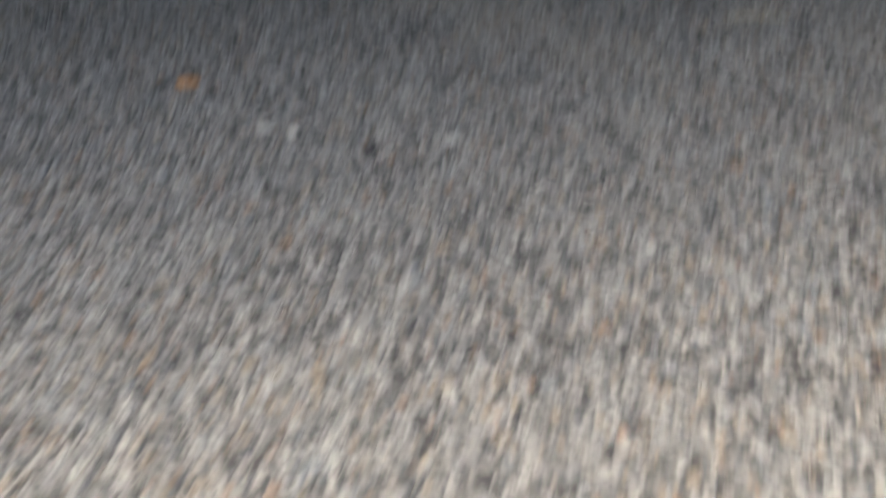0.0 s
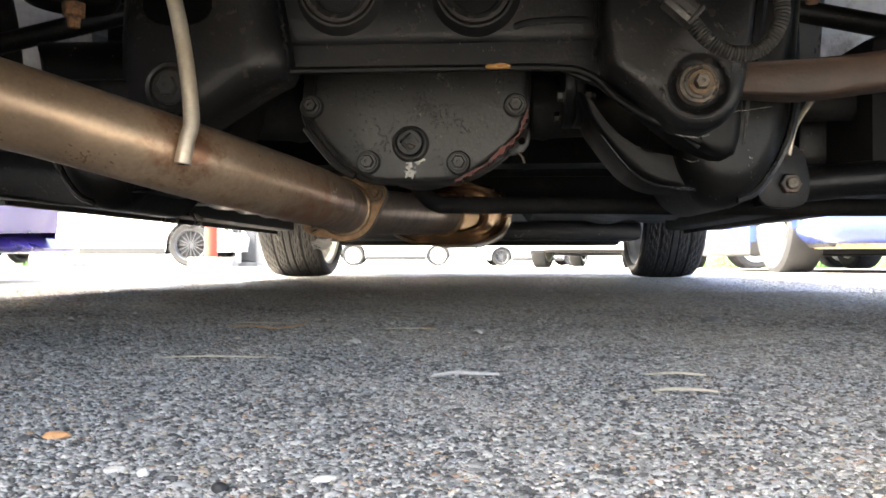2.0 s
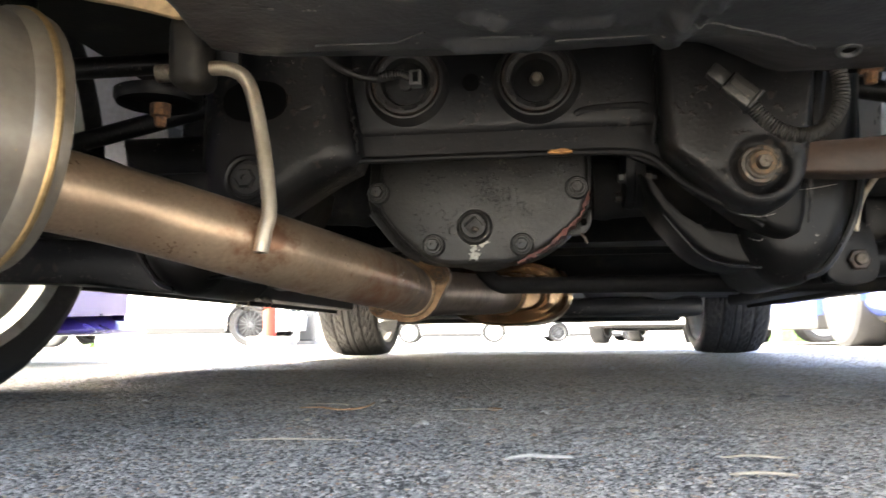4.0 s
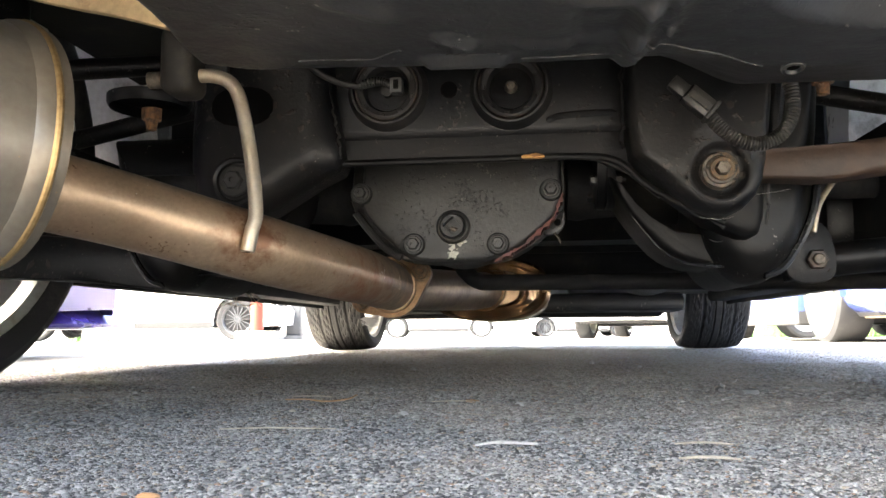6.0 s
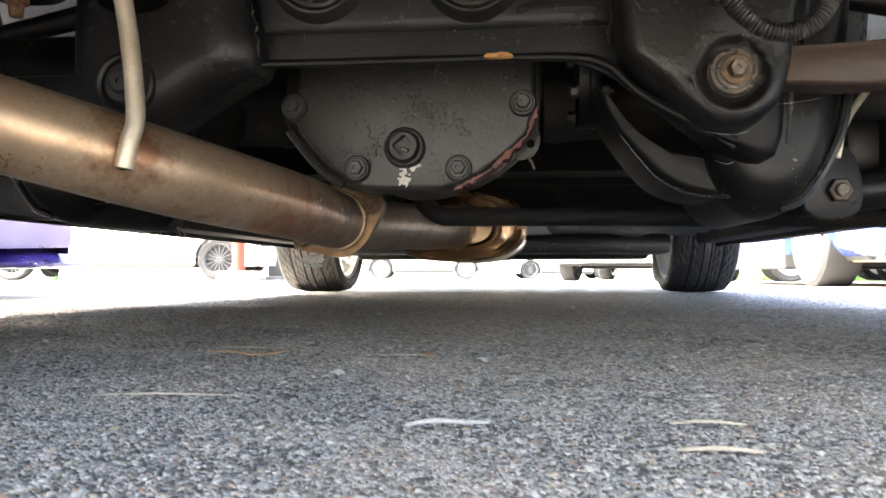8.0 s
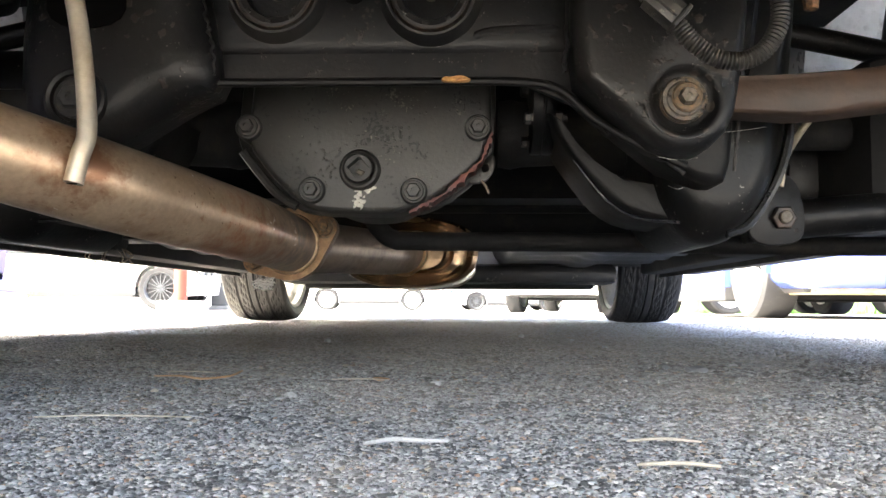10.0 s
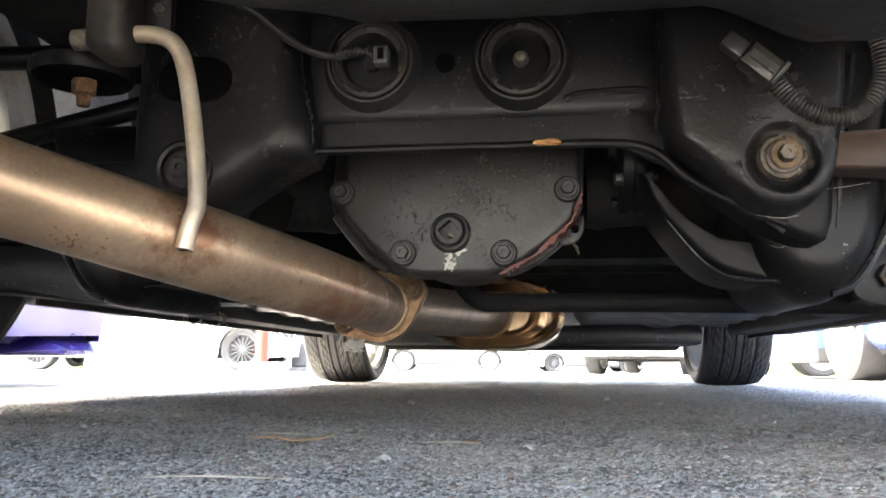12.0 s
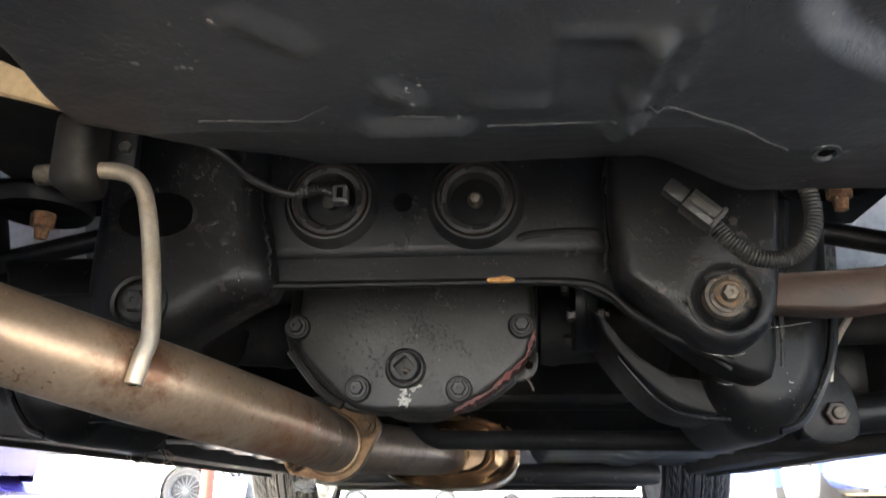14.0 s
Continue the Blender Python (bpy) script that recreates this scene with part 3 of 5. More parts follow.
# -- shell --
def side_strip(bottom, top, x0, x1, m=None):
    """A body side between its lower outline and its upper line, with arches cut out."""
    m = m or Matrix()
    bm = bmesh.new()
    ty, tz = zip(*top)
    rows = []
    for y, z in bottom:
        h = max(z + 0.01, float(np.interp(y, ty, tz)))
        rows.append([bm.verts.new(m @ Vector(p)) for p in ((x0, y, z), (x0, y, h), (x1, y, h), (x1, y, z))])
    for a, b in zip(rows, rows[1:]):
        for k in range(4):
            bm.faces.new((a[k], a[(k + 1) % 4], b[(k + 1) % 4], b[k]))
    bm.faces.new(rows[0]), bm.faces.new(rows[-1])
    return bm


def side_outline():
    pts = [(-0.86, 0.41)]
    for yc in (0.0, AXLE_F):
        pts += [(yc - 0.37, 0.172 if yc else 0.3)]
        pts += [(yc + 0.38 * math.cos(a), 0.31 + 0.38 * math.sin(a)) for a in (math.pi * (1.12 - k / 14 * 1.24) for k in range(15))]
        pts += [(yc + 0.37, 0.172)]
    pts += [(3.22, 0.2), (3.25, 0.44)]
    return pts


def build_shell():
    for s in (-1, 1):
        bm = side_strip(side_outline(), [(-0.87, 0.65), (-0.79, 0.9), (0.0, 0.94), (1.75, 0.9), (2.2, 0.82), (3.1, 0.66), (3.25, 0.45)], s * 0.845, s * 0.825)
        part("side_panel", bm, SILVER_PAINT, CAR)
    # bonnet, glasshouse, roof and tail in one skin across the car
    prof = [(3.25, 0.45), (3.1, 0.66), (2.2, 0.82), (1.75, 0.9), (1.0, 1.28), (0.55, 1.34), (-0.1, 1.3), (-0.5, 0.98), (-0.79, 0.9), (-0.87, 0.65)]
    bm = bmesh.new()
    rows = []
    for y, z in prof:
        w = 0.845 if z < 0.92 else 0.845 - 0.28 * (z - 0.9) / 0.4
        rows.append([bm.verts.new((w * u, y, z - 0.02 * abs(u) ** 3)) for u in (-1, -0.8, -0.4, 0, 0.4, 0.8, 1)])
    for r, q in zip(rows, rows[1:]):
        for k in range(6):
            bm.faces.new((r[k], r[k + 1], q[k + 1], q[k]))
    for s in (0, -1):
        bm.faces.new([r[s] for r in rows[3:9]])
    part("upper_body", bm, SILVER_PAINT, CAR)
    part("rear_bumper", box((-0.84, -0.88, 0.4), (0.84, -0.82, 0.68), 0.03, 3), SILVER_PAINT, CAR)
    # unseen panel added below the bumper's left, to keep light off the boot floor
    part("left_light_block", box((-0.84, -0.86, 0.3), (-0.14, -0.83, 0.41), 0.012, 2), SILVER_PAINT, CAR)
    part("front_bumper", box((-0.84, 3.13, 0.17), (0.84, 3.26, 0.48), 0.03, 3), SILVER_PAINT, CAR)


build_shell()


def field(name, xs, ys, fn, material, label="", lip=0.0):
    """A pressed sheet: z = fn(x, y) over a grid."""
    bm = bmesh.new()
    vs = [[bm.verts.new((x, y, fn(x, y))) for x in xs] for y in ys]
    for a, b in zip(vs, vs[1:]):
        for k in range(len(xs) - 1):
            bm.faces.new((a[k], a[k + 1], b[k + 1], b[k]))
    if lip:
        edge = [(vs[-1][k], vs[-1][k + 1]) for k in range(len(xs) - 1)]
        top = {}
        for v in vs[-1]:
            top[v] = bm.verts.new(v.co + Vector((0, 0.003, lip)))
        for a, b in edge:
            bm.faces.new((a, b, top[b], top[a]))
    return part(name, bm, material, CAR, label, sharp=60)


def ramp01(v, a, b):
    t = min(1.0, max(0.0, (v - a) / (b - a)))
    return t * t * (3 - 2 * t)


def bump_line(x, y, x0, y0, x1, y1, w):
    """1 on the line from (x0, y0) to (x1, y1), falling to 0 at width w."""
    dx, dy = x1 - x0, y1 - y0
    t = min(1, max(0, ((x - x0) * dx + (y - y0) * dy) / (dx * dx + dy * dy)))
    return 1 - ramp01(math.hypot(x - x0 - t * dx, y - y0 - t * dy), 0.0, w)


WELL_Y = (-0.77, -0.464, -0.434, -0.411, -0.395, -0.345, -0.298, -0.25)
WELL_X = (-0.106, -0.116, -0.12, -0.12, -0.096, -0.085, -0.055, -0.045)


SEAM_RUNS = (((-0.052, -0.408), (-0.03, -0.407), (-0.009, -0.406), (0.001, -0.412), (0.01, -0.418)), ((0.035, -0.407), (0.059, -0.405)), ((0.078, -0.394), (0.105, -0.394), (0.126, -0.394), (0.1355, -0.399)), ((0.146, -0.412), (0.153, -0.406), (0.161, -0.404), (0.177, -0.393), (0.195, -0.381), (0.209, -0.367), (0.224, -0.353)))


def trunk_z(x, y):
    """The boot floor with its spare wheel well, seen from below."""
    z = 0.236
    front = -0.385 + 0.03 * ramp01(x, 0.17, 0.24) - 0.012 * ramp01(-x, -0.08, 0.05)
    slope = min(1.0, max(0.0, (y - front) / (-0.25 - front)))
    z += (0.046 - 0.026 * ramp01(x, 0.17, 0.24)) * slope                           # front slope of the well
    edge = float(np.interp(y, WELL_Y, WELL_X))
    z += 0.16 * ramp01(edge - x, -0.012, 0.04)                                     # the well's rounded left wall
    z += 0.05 * ramp01(x, 0.36, 0.55) + 0.2 * ramp01(-y, 0.6, 0.8)
    # pressed box with a ridge round it
    bx, by = min(ramp01(x, 0.104, 0.112), 1 - ramp01(x, 0.138, 0.146)), min(ramp01(y, -0.468, -0.458), 1 - ramp01(y, -0.43, -0.404))
    z += 0.003 * min(bx, by)
    z -= 0.006 * bump_line(x, y, 0.139, -0.375, 0.1405, -0.42, 0.01)
    z -= 0.006 * bump_line(x, y, 0.1405, -0.42, 0.144, -0.458, 0.011)
    z -= 0.003 * bump_line(x, y, 0.112, -0.463, 0.143, -0.46, 0.012)
    z -= 0.006 * bump_line(x, y, 0.026, -0.398, 0.066, -0.396, 0.01)
    z -= 0.005 * bump_line(x, y, 0.037, -0.434, 0.049, -0.422, 0.009)
    z -= 0.004 * bump_line(x, y, 0.08, -0.417, 0.102, -0.416, 0.009)
    z -= 0.003 * bump_line(x, y, -0.011, -0.484, 0.008, -0.466, 0.012)
    z += 0.012 * (1 - ramp01(math.hypot(x - 0.29, y + 0.52), 0.095, 0.112))         # round recess
    z -= 0.004 * bump_line(x, y, 0.144, -0.392, 0.155, -0.427, 0.008) * (0.6 + noise.noise(Vector((x * 200, y * 200, 0))))
    z -= 0.004 * bump_line(x, y, 0.155, -0.427, 0.159, -0.47, 0.008) * (0.6 + noise.noise(Vector((x * 200, y * 200, 0))))
    z += 0.0018 * noise.noise(Vector((x * 9, y * 9, 0))) + 0.0005 * noise.noise(Vector((x * 70, y * 70, 3)))
    return z


field("boot_floor", [-0.82 + 0.02 * k for k in range(28)] + [-0.27 + 0.0025 * k for k in range(249)] + [0.36 + 0.02 * k for k in range(24)], [-0.77 + 0.02 * k for k in range(11)] + [-0.55 + 0.0025 * k for k in range(121)], trunk_z, UNDERCOAT, "black undercoated boot floor with pressed ribs", 0.12)
field("cabin_floor", [-0.7 + 1.4 * k / 70 for k in range(71)], [0.28 + 1.75 * k / 80 for k in range(81)], lambda x, y: 0.2 + 0.09 * (1 - ramp01(abs(x - 0.02), 0.1, 0.16)) * ramp01(y, 0.4, 0.6) - 0.012 * (1 - ramp01(abs(abs(x) - 0.42), 0.03, 0.05)) + 0.004 * math.sin(y * 30) * ramp01(abs(x), 0.2, 0.3), UNDERCOAT, "black undercoated floor panels")
for run in SEAM_RUNS:
    path = smooth_path([(x, y, 0.0) for x, y in run], 20)
    path = [Vector((p.x, p.y, trunk_z(p.x, p.y) - 0.0002)) for p in path]
    part("seam_bead", tube(path, [max(0.0001, 0.0005 + 0.0008 * noise.noise(p * 420)) for p in path], 7), SEAM_DUST, CAR)
field("axle_floor", [-0.56 + 1.12 * k / 30 for k in range(31)], [-0.3 + 0.66 * k / 20 for k in range(21)], lambda x, y: 0.46 + 0.02 * math.sin(x * 9), MATTE_BLACK)
# invented black box, added to darken the corner over the muffler
part("dark_filler", box((-0.44, -0.74, 0.35), (-0.22, -0.26, 0.43), 0.015, 2), MATTE_BLACK, CAR, "black box added to darken the space over the muffler")
for s in (-1, 1):
    part("sill", box((min(s * 0.64, s * 0.83), 0.39, 0.168), (max(s * 0.64, s * 0.83), 1.99, 0.24), 0.012), MATTE_BLACK, CAR, "black undercoated sill")
    part("sill_seam", box((s * 0.7 - 0.002, 0.42, 0.157), (s * 0.7 + 0.002, 1.97, 0.18)), MATTE_BLACK, CAR)
part("bulkhead", box((-0.5, 0.345, 0.19), (0.5, 0.365, 0.46), 0.006, 1), MATTE_BLACK, CAR, "black sheet under the rear seat")
part("fuel_tank", box((-0.2, 0.42, 0.165), (0.6, 0.8, 0.36), 0.03, 3), MATTE_BLACK, CAR, "black fuel tank under the rear seat")
part("front_undertray", box((-0.56, 1.95, 0.135), (0.56, 3.1, 0.2), 0.02, 2), UNDERCOAT, CAR, "black front undertray")
part("front_crossmember", box((-0.5, 2.05, 0.118), (0.5, 2.16, 0.18), 0.015, 2), BLACK, CAR)

# -- rear crossmember --
sub = part("rear_crossmember", box((-0.125, -0.152, 0.246), (0.185, -0.112, 0.345), 0.012, 3), BLACK, CAR, "black pressed steel rear crossmember with dusty faces")
lip = bmesh.new()
add_tube(lip, smooth_path([(-0.15, -0.155, 0.19), (-0.125, -0.157, 0.21), (-0.098, -0.155, 0.2255), (-0.06, -0.15, 0.228), (0.05, -0.15, 0.228), (0.125, -0.15, 0.2275), (0.155, -0.152, 0.221), (0.178, -0.155, 0.2), (0.205, -0.16, 0.182), (0.24, -0.16, 0.165)], 6), 0.0032, 10)
part("lower_lip", lip, ARM_BLACK, sub)
web = [(-0.125, 0.3), (0.185, 0.3), (0.19, 0.19), (0.163, 0.213), (0.13, 0.228), (-0.095, 0.228), (-0.125, 0.205)]
part("lower_web", plate(web, -0.148, -0.138, 0.003), BLACK, sub)
right_lobe = rounded([(0.16, 0.35), (0.281, 0.35), (0.277, 0.27), (0.272, 0.222), (0.265, 0.188), (0.245, 0.169), (0.218, 0.17), (0.197, 0.189), (0.179, 0.205), (0.158, 0.226)], 1)


def dished_bracket(outline, cx, cz, y_face, edge, back):
    """A pressed bracket round a bolt: sunk seat, soft ridge, flat face and rolled rim."""
    bm = bmesh.new()
    n = 96
    pts = [Vector(p) for p in outline]
    rings = []
    for k in range(n):
        d = Vector((math.cos(2 * math.pi * k / n), math.sin(2 * math.pi * k / n)))
        reach = 0.0
        for a, b in zip(pts, pts[1:] + pts[:1]):
            e, w = b - a, a - Vector((cx, cz))
            det = d.x * e.y - d.y * e.x
            if abs(det) > 1e-12:
                t, u = (w.x * e.y - w.y * e.x) / det, (w.x * d.y - w.y * d.x) / det
                if t > 0 and -1e-9 <= u <= 1 + 1e-9:
                    reach = max(reach, t)
        col = []
        for r, dy in ((0.001, 0.004), (0.0165, 0.004), (0.0185, 0.0035), (0.0205, 0.0015), (0.0225, -0.0008), (0.0245, -0.0018)):
            col.append((min(r, reach * 0.8), dy))
        flat = max(0.026, reach - edge)
        col += [(0.026 + (flat - 0.026) * q, -0.0018 * (1 - q)) for q in (0.15, 0.4, 0.7, 1.0)]
        last = max(reach, flat + 0.001)
        col += [(flat + (last - flat) * math.sin(q * math.pi / 12), edge * (1 - math.cos(q * math.pi / 12))) for q in range(1, 7)]
        col += [(last, back - y_face)]
        rings.append([bm.verts.new((cx + d.x * r, y_face + dy, cz + d.y * r)) for r, dy in col])
    for a, b in zip(rings, rings[1:] + rings[:1]):
        for q in range(len(a) - 1):
            bm.faces.new((a[q], a[q + 1], b[q + 1], b[q]))
    bm.faces.new([c[0] for c in rings])
    return bm


part("right_bracket", dished_bracket(right_lobe, 0.231, 0.2035, -0.192, 0.016, -0.15), BLACK, sub, "black rounded bracket round a large bolt", sharp=70)
left_lobe = rounded([(-0.235, 0.37), (-0.098, 0.37), (-0.098, 0.3), (-0.09, 0.256), (-0.086, 0.222), (-0.11, 0.211), (-0.131, 0.198), (-0.157, 0.182), (-0.19, 0.168), (-0.226, 0.178), (-0.232, 0.24), (-0.228, 0.3)], 1)
part("left_bracket", plate(left_lobe, -0.18, -0.13, 0.028, 7), BLACK, sub, "black rounded bracket with an oval slot")
# slot and access hole are flat plates that paint the shade of openings
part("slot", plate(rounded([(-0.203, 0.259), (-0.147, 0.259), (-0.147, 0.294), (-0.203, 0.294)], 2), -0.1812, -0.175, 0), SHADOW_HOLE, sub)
part("access_hole_shade", plate([(0.007 + 0.0075 * math.cos(k * 0.3307), 0.292 + 0.0075 * math.sin(k * 0.3307)) for k in range(19)], -0.1535, -0.149, 0), SHADOW_HOLE, sub)


def weld(pts, r, seed):
    wr = random.Random(seed)
    path = smooth_path(pts, 9)
    return tube([p + Vector((wr.uniform(-0.0012, 0.0012), 0, 0)) for p in path], [r * wr.uniform(0.6, 1.35) for _ in path], 8, up=(0, 1, 0))


part("weld_seam", weld([(-0.1, -0.166, 0.3), (-0.095, -0.166, 0.27), (-0.091, -0.165, 0.25), (-0.089, -0.163, 0.23)], 0.0013, 1), ARM_BLACK, sub, "rough dusty weld seam")
part("weld_seam", weld([(0.157, -0.173, 0.3), (0.158, -0.172, 0.265), (0.157, -0.171, 0.242), (0.156, -0.167, 0.229)], 0.0016, 2), ARM_BLACK, sub, "rough dusty weld seam")
part("swage", tube(smooth_path([(0.093, -0.1495, 0.26), (0.105, -0.1495, 0.264), (0.13, -0.1495, 0.2655), (0.155, -0.1495, 0.2655)], 5), [0.0025] + [0.004] * 14 + [0.0025], 10, up=(0, 1, 0)), BLACK, sub)


def build_mount(x, z, label):
    m = pose(x, -0.152, z, 90, 0, 0)
    ob = part("mount_bush", lathe([(0.038, -0.004), (0.0365, 0.003), (0.0345, 0.0055), (0.0325, 0.0105), (0.0308, 0.0108), (0.03, 0.003), (0.0285, 0.003), (0.028, 0.0095), (0.0255, 0.0105), (0.0215, 0.0095), (0.0195, 0.005), (0.019, -0.014), (0.0105, -0.016), (0.009, -0.004), (0, -0.004)], m, 44), RUBBER, sub, label)
    part("steel_ring", lathe([(0.029, 0.003), (0.029, 0.0099), (0.0284, 0.0108), (0.0276, 0.0108), (0.0271, 0.009)], m, 44), BUSH_RING, ob, "rusty steel ring")
    # black ring paints the depth shade at the bottom of the bush
    part("bore_shade", lathe([(0.0189, -0.0135), (0.0104, -0.0135)], m, 32), SHADOW_HOLE, ob)
    for k in range(9):
        notch = box((-0.0022, 0.0228, 0.0096), (0.0022, 0.0258, 0.0112), 0.0006, 1, m @ Matrix.Rotation(k * 2 * math.pi / 9 + 0.2, 4, "Z"))
        part("notch", notch, DARK_BOLT, ob)
    return ob


mount_l = build_mount(-0.0485, 0.293, "black rubber mount bush with steel ring")
mount_r = build_mount(0.063, 0.2905, "black rubber mount bush with a rusty stud")
part("stud", lathe([(0, 0.012), (0.0036, 0.0112), (0.0056, 0.008), (0.006, 0.004), (0.0048, 0.0), (0.0052, -0.011)], pose(0.063, -0.152, 0.2905, 90, 0, 0), 12), BOLT, mount_r, "worn rusty stud")
part("stud", lathe([(0, 0.006), (0.006, 0.006), (0.0062, -0.004), (0.011, -0.004), (0.011, -0.008)], pose(-0.0485, -0.152, 0.293, 90, 0, 0), 12), DARK_BOLT, mount_l)
part("rust_patch", plate(rounded([(0.07, 0.2262), (0.084, 0.2258), (0.0925, 0.2268), (0.089, 0.2295), (0.083, 0.2308), (0.077, 0.2292), (0.072, 0.2296)], 2), -0.1585, -0.154, 0.001), RUST, sub, "orange rust patch")

big = part("large_bolt", hexbolt((0.232, -0.195, 0.204), 0.0058, 0.0085, 0.0), BOLT, sub, "large bolt with a rusty washer")
part("rust_ring", lathe([(0.0098, 0.0), (0.0098, 0.0022), (0.0088, 0.003), (0.006, 0.0028)], pose(0.232, -0.1955, 0.204, 90, 0, 0), 28), DARK_RUST, big, "crusted rust round the bolt")
part("washer", lathe([(0.0148, 0.0), (0.0148, 0.0018), (0.0142, 0.0026), (0.0118, 0.0026), (0.0112, 0.0036), (0.01, 0.004), (0.0085, 0.0038), (0, 0.0038)], pose(0.231, -0.192, 0.2035, 90, 0, 0), 36), WASHER, sub, "stained steel washer")
part("washer_rim", lathe([(0.0153, 0.0), (0.0153, 0.0022), (0.0146, 0.0028), (0.0141, 0.002)], pose(0.23, -0.192, 0.2025, 90, 0, 0), 36), WASHER, sub)
part("bolt_seat", lathe([(0.022, -0.002), (0.0215, 0.0035), (0.0195, 0.0045), (0.017, 0.0035), (0.0165, 0.0005)], pose(-0.18, -0.18, 0.209, 90, 0, 0), 32), BLACK, sub)
part("large_bolt", hexbolt((-0.18, -0.182, 0.209), 0.0085, 0.009, 0.014), DARK_BOLT, sub, "large dirty bolt")
# lower arms of the crossmember


def build_arm(s):
    """Pressed lower arm and rounded rail end at one side of the crossmember."""
    arm = [(0.15, 0.23), (0.174, 0.192), (0.2, 0.174), (0.238, 0.162), (0.275, 0.16), (0.275, 0.13), (0.25, 0.133), (0.22, 0.137), (0.2, 0.148), (0.184, 0.166), (0.16, 0.2)]
    pts = arm if s > 0 else [(-x, z) for x, z in reversed(arm)]
    ob = part("lower_arm", plate(rounded(pts, 1), -0.085, 0.0, 0.01, 4), ARM_BLACK, sub, "black pressed lower arm with rolled edges")
    part("rolled_edge", tube(smooth_path([(s * 0.172, -0.088, 0.182), (s * 0.186, -0.0905, 0.163), (s * 0.2, -0.093, 0.147), (s * 0.22, -0.093, 0.1365), (s * 0.252, -0.092, 0.1335)], 5), [0.0006 + 0.00006 * k for k in range(21)], 8, up=(0, 1, 0)), GLOSS_BLACK, ob)
    rail = [(0.225, 0.37), (0.305, 0.37), (0.345, 0.37), (0.344, 0.3), (0.338, 0.22), (0.333, 0.185), (0.322, 0.153), (0.302, 0.126), (0.284, 0.116), (0.262, 0.117), (0.246, 0.132), (0.232, 0.16), (0.222, 0.25)]
    pts = rail if s > 0 else [(-x, min(z, 0.275)) for x, z in reversed(rail)]
    ob = part("side_rail", plate(rounded(pts, 2), -0.112, 0.05, 0.036, 8), DEEP_BLACK, sub, "black rounded rail end")
    part("rail_edge", tube(smooth_path([(s * 0.286, -0.096, 0.124), (s * 0.304, -0.094, 0.132), (s * 0.323, -0.094, 0.16), (s * 0.334, -0.094, 0.19), (s * 0.339, -0.094, 0.23)], 5), 0.004, 8, up=(0, 1, 0)), GLOSS_BLACK, ob)
    if s > 0:
        part("rail_edge", tube([(s * 0.2935, -0.11, 0.225), (s * 0.297, -0.11, 0.262), (s * 0.302, -0.11, 0.3)], [0.004, 0.0075, 0.008], 10, up=(0, 1, 0)), GLOSS_BLACK, ob)


gusset = rounded([(0.15, 0.26), (0.155, 0.239), (0.183, 0.211), (0.212, 0.187), (0.242, 0.163), (0.264, 0.153), (0.277, 0.16), (0.282, 0.21), (0.284, 0.27), (0.2, 0.29)], 1)
part("gusset", plate(gusset, -0.142, -0.09, 0.012, 4), ARM_BLACK, sub, "black pressed gusset under the bracket")
for pts in ([(0.155, -0.143, 0.236), (0.184, -0.1435, 0.21), (0.213, -0.1435, 0.186), (0.243, -0.1425, 0.1625)], [(0.2795, -0.139, 0.165), (0.2825, -0.139, 0.195), (0.2845, -0.138, 0.23)]):
    wr = random.Random(len(pts))
    path = smooth_path(pts, 12)
    part("gusset_weld", tube(path, [0.0016 * wr.uniform(0.5, 1.3) for _ in path], 7, up=(0, 1, 0)), SEAM, sub, "dusty weld line")
build_arm(1)
build_arm(-1)

# -- differential --
diff = part("differential", lathe([(0, -0.03), (0.06, -0.03), (0.07, 0.0), (0.07, 0.06), (0.06, 0.16), (0.045, 0.24), (0, 0.25)], pose(0, -0.01, 0.215, -90, 0, 0), 36), CAST, CAR, "cast iron rear differential housing")
cover_line = rounded([(-0.0925, 0.262), (0.0, 0.262), (0.107, 0.262), (0.1085, 0.23), (0.106, 0.197), (0.09, 0.178), (0.064, 0.158), (0.04, 0.145), (0.0, 0.1435), (-0.034, 0.1445), (-0.052, 0.152), (-0.078, 0.177), (-0.098, 0.204), (-0.0945, 0.235)], 1)
cover = part("rear_cover", plate(cover_line, -0.055, -0.022, 0.006, 3), CAST, diff, "dark grey cast cover, pitted and oily")
back_line = rounded([(-0.108, 0.268), (0.0, 0.268), (0.112, 0.268), (0.113, 0.23), (0.11, 0.195), (0.094, 0.175), (0.068, 0.155), (0.044, 0.146), (0.0, 0.145), (-0.04, 0.146), (-0.062, 0.151), (-0.09, 0.174), (-0.113, 0.205), (-0.111, 0.235)], 1)
part("housing_flange", plate(back_line, -0.03, -0.008, 0.004), CAST, diff)
part("flange_edge", tube(smooth_path([(-0.106, -0.034, 0.2), (-0.092, -0.034, 0.182), (-0.075, -0.034, 0.163), (-0.058, -0.034, 0.152)], 5), 0.0042, 8, up=(0, 1, 0)), CAST, diff)
for x, z in ((-0.041, 0.163), (0.044, 0.162), (0.097, 0.215), (-0.095, 0.216)):
    ear = lathe([(0.0113, -0.03), (0.0113, 0.001), (0.0098, 0.0035), (0, 0.0035)], pose(x, -0.056, z, 90, 0, 0), 24)
    part("bolt_boss", ear, CAST, diff)
    part("cover_bolt", hexbolt((x, -0.06, z), 0.0062, 0.0072, 0.0085), DARK_BOLT, diff, "dirty hexagon bolt")
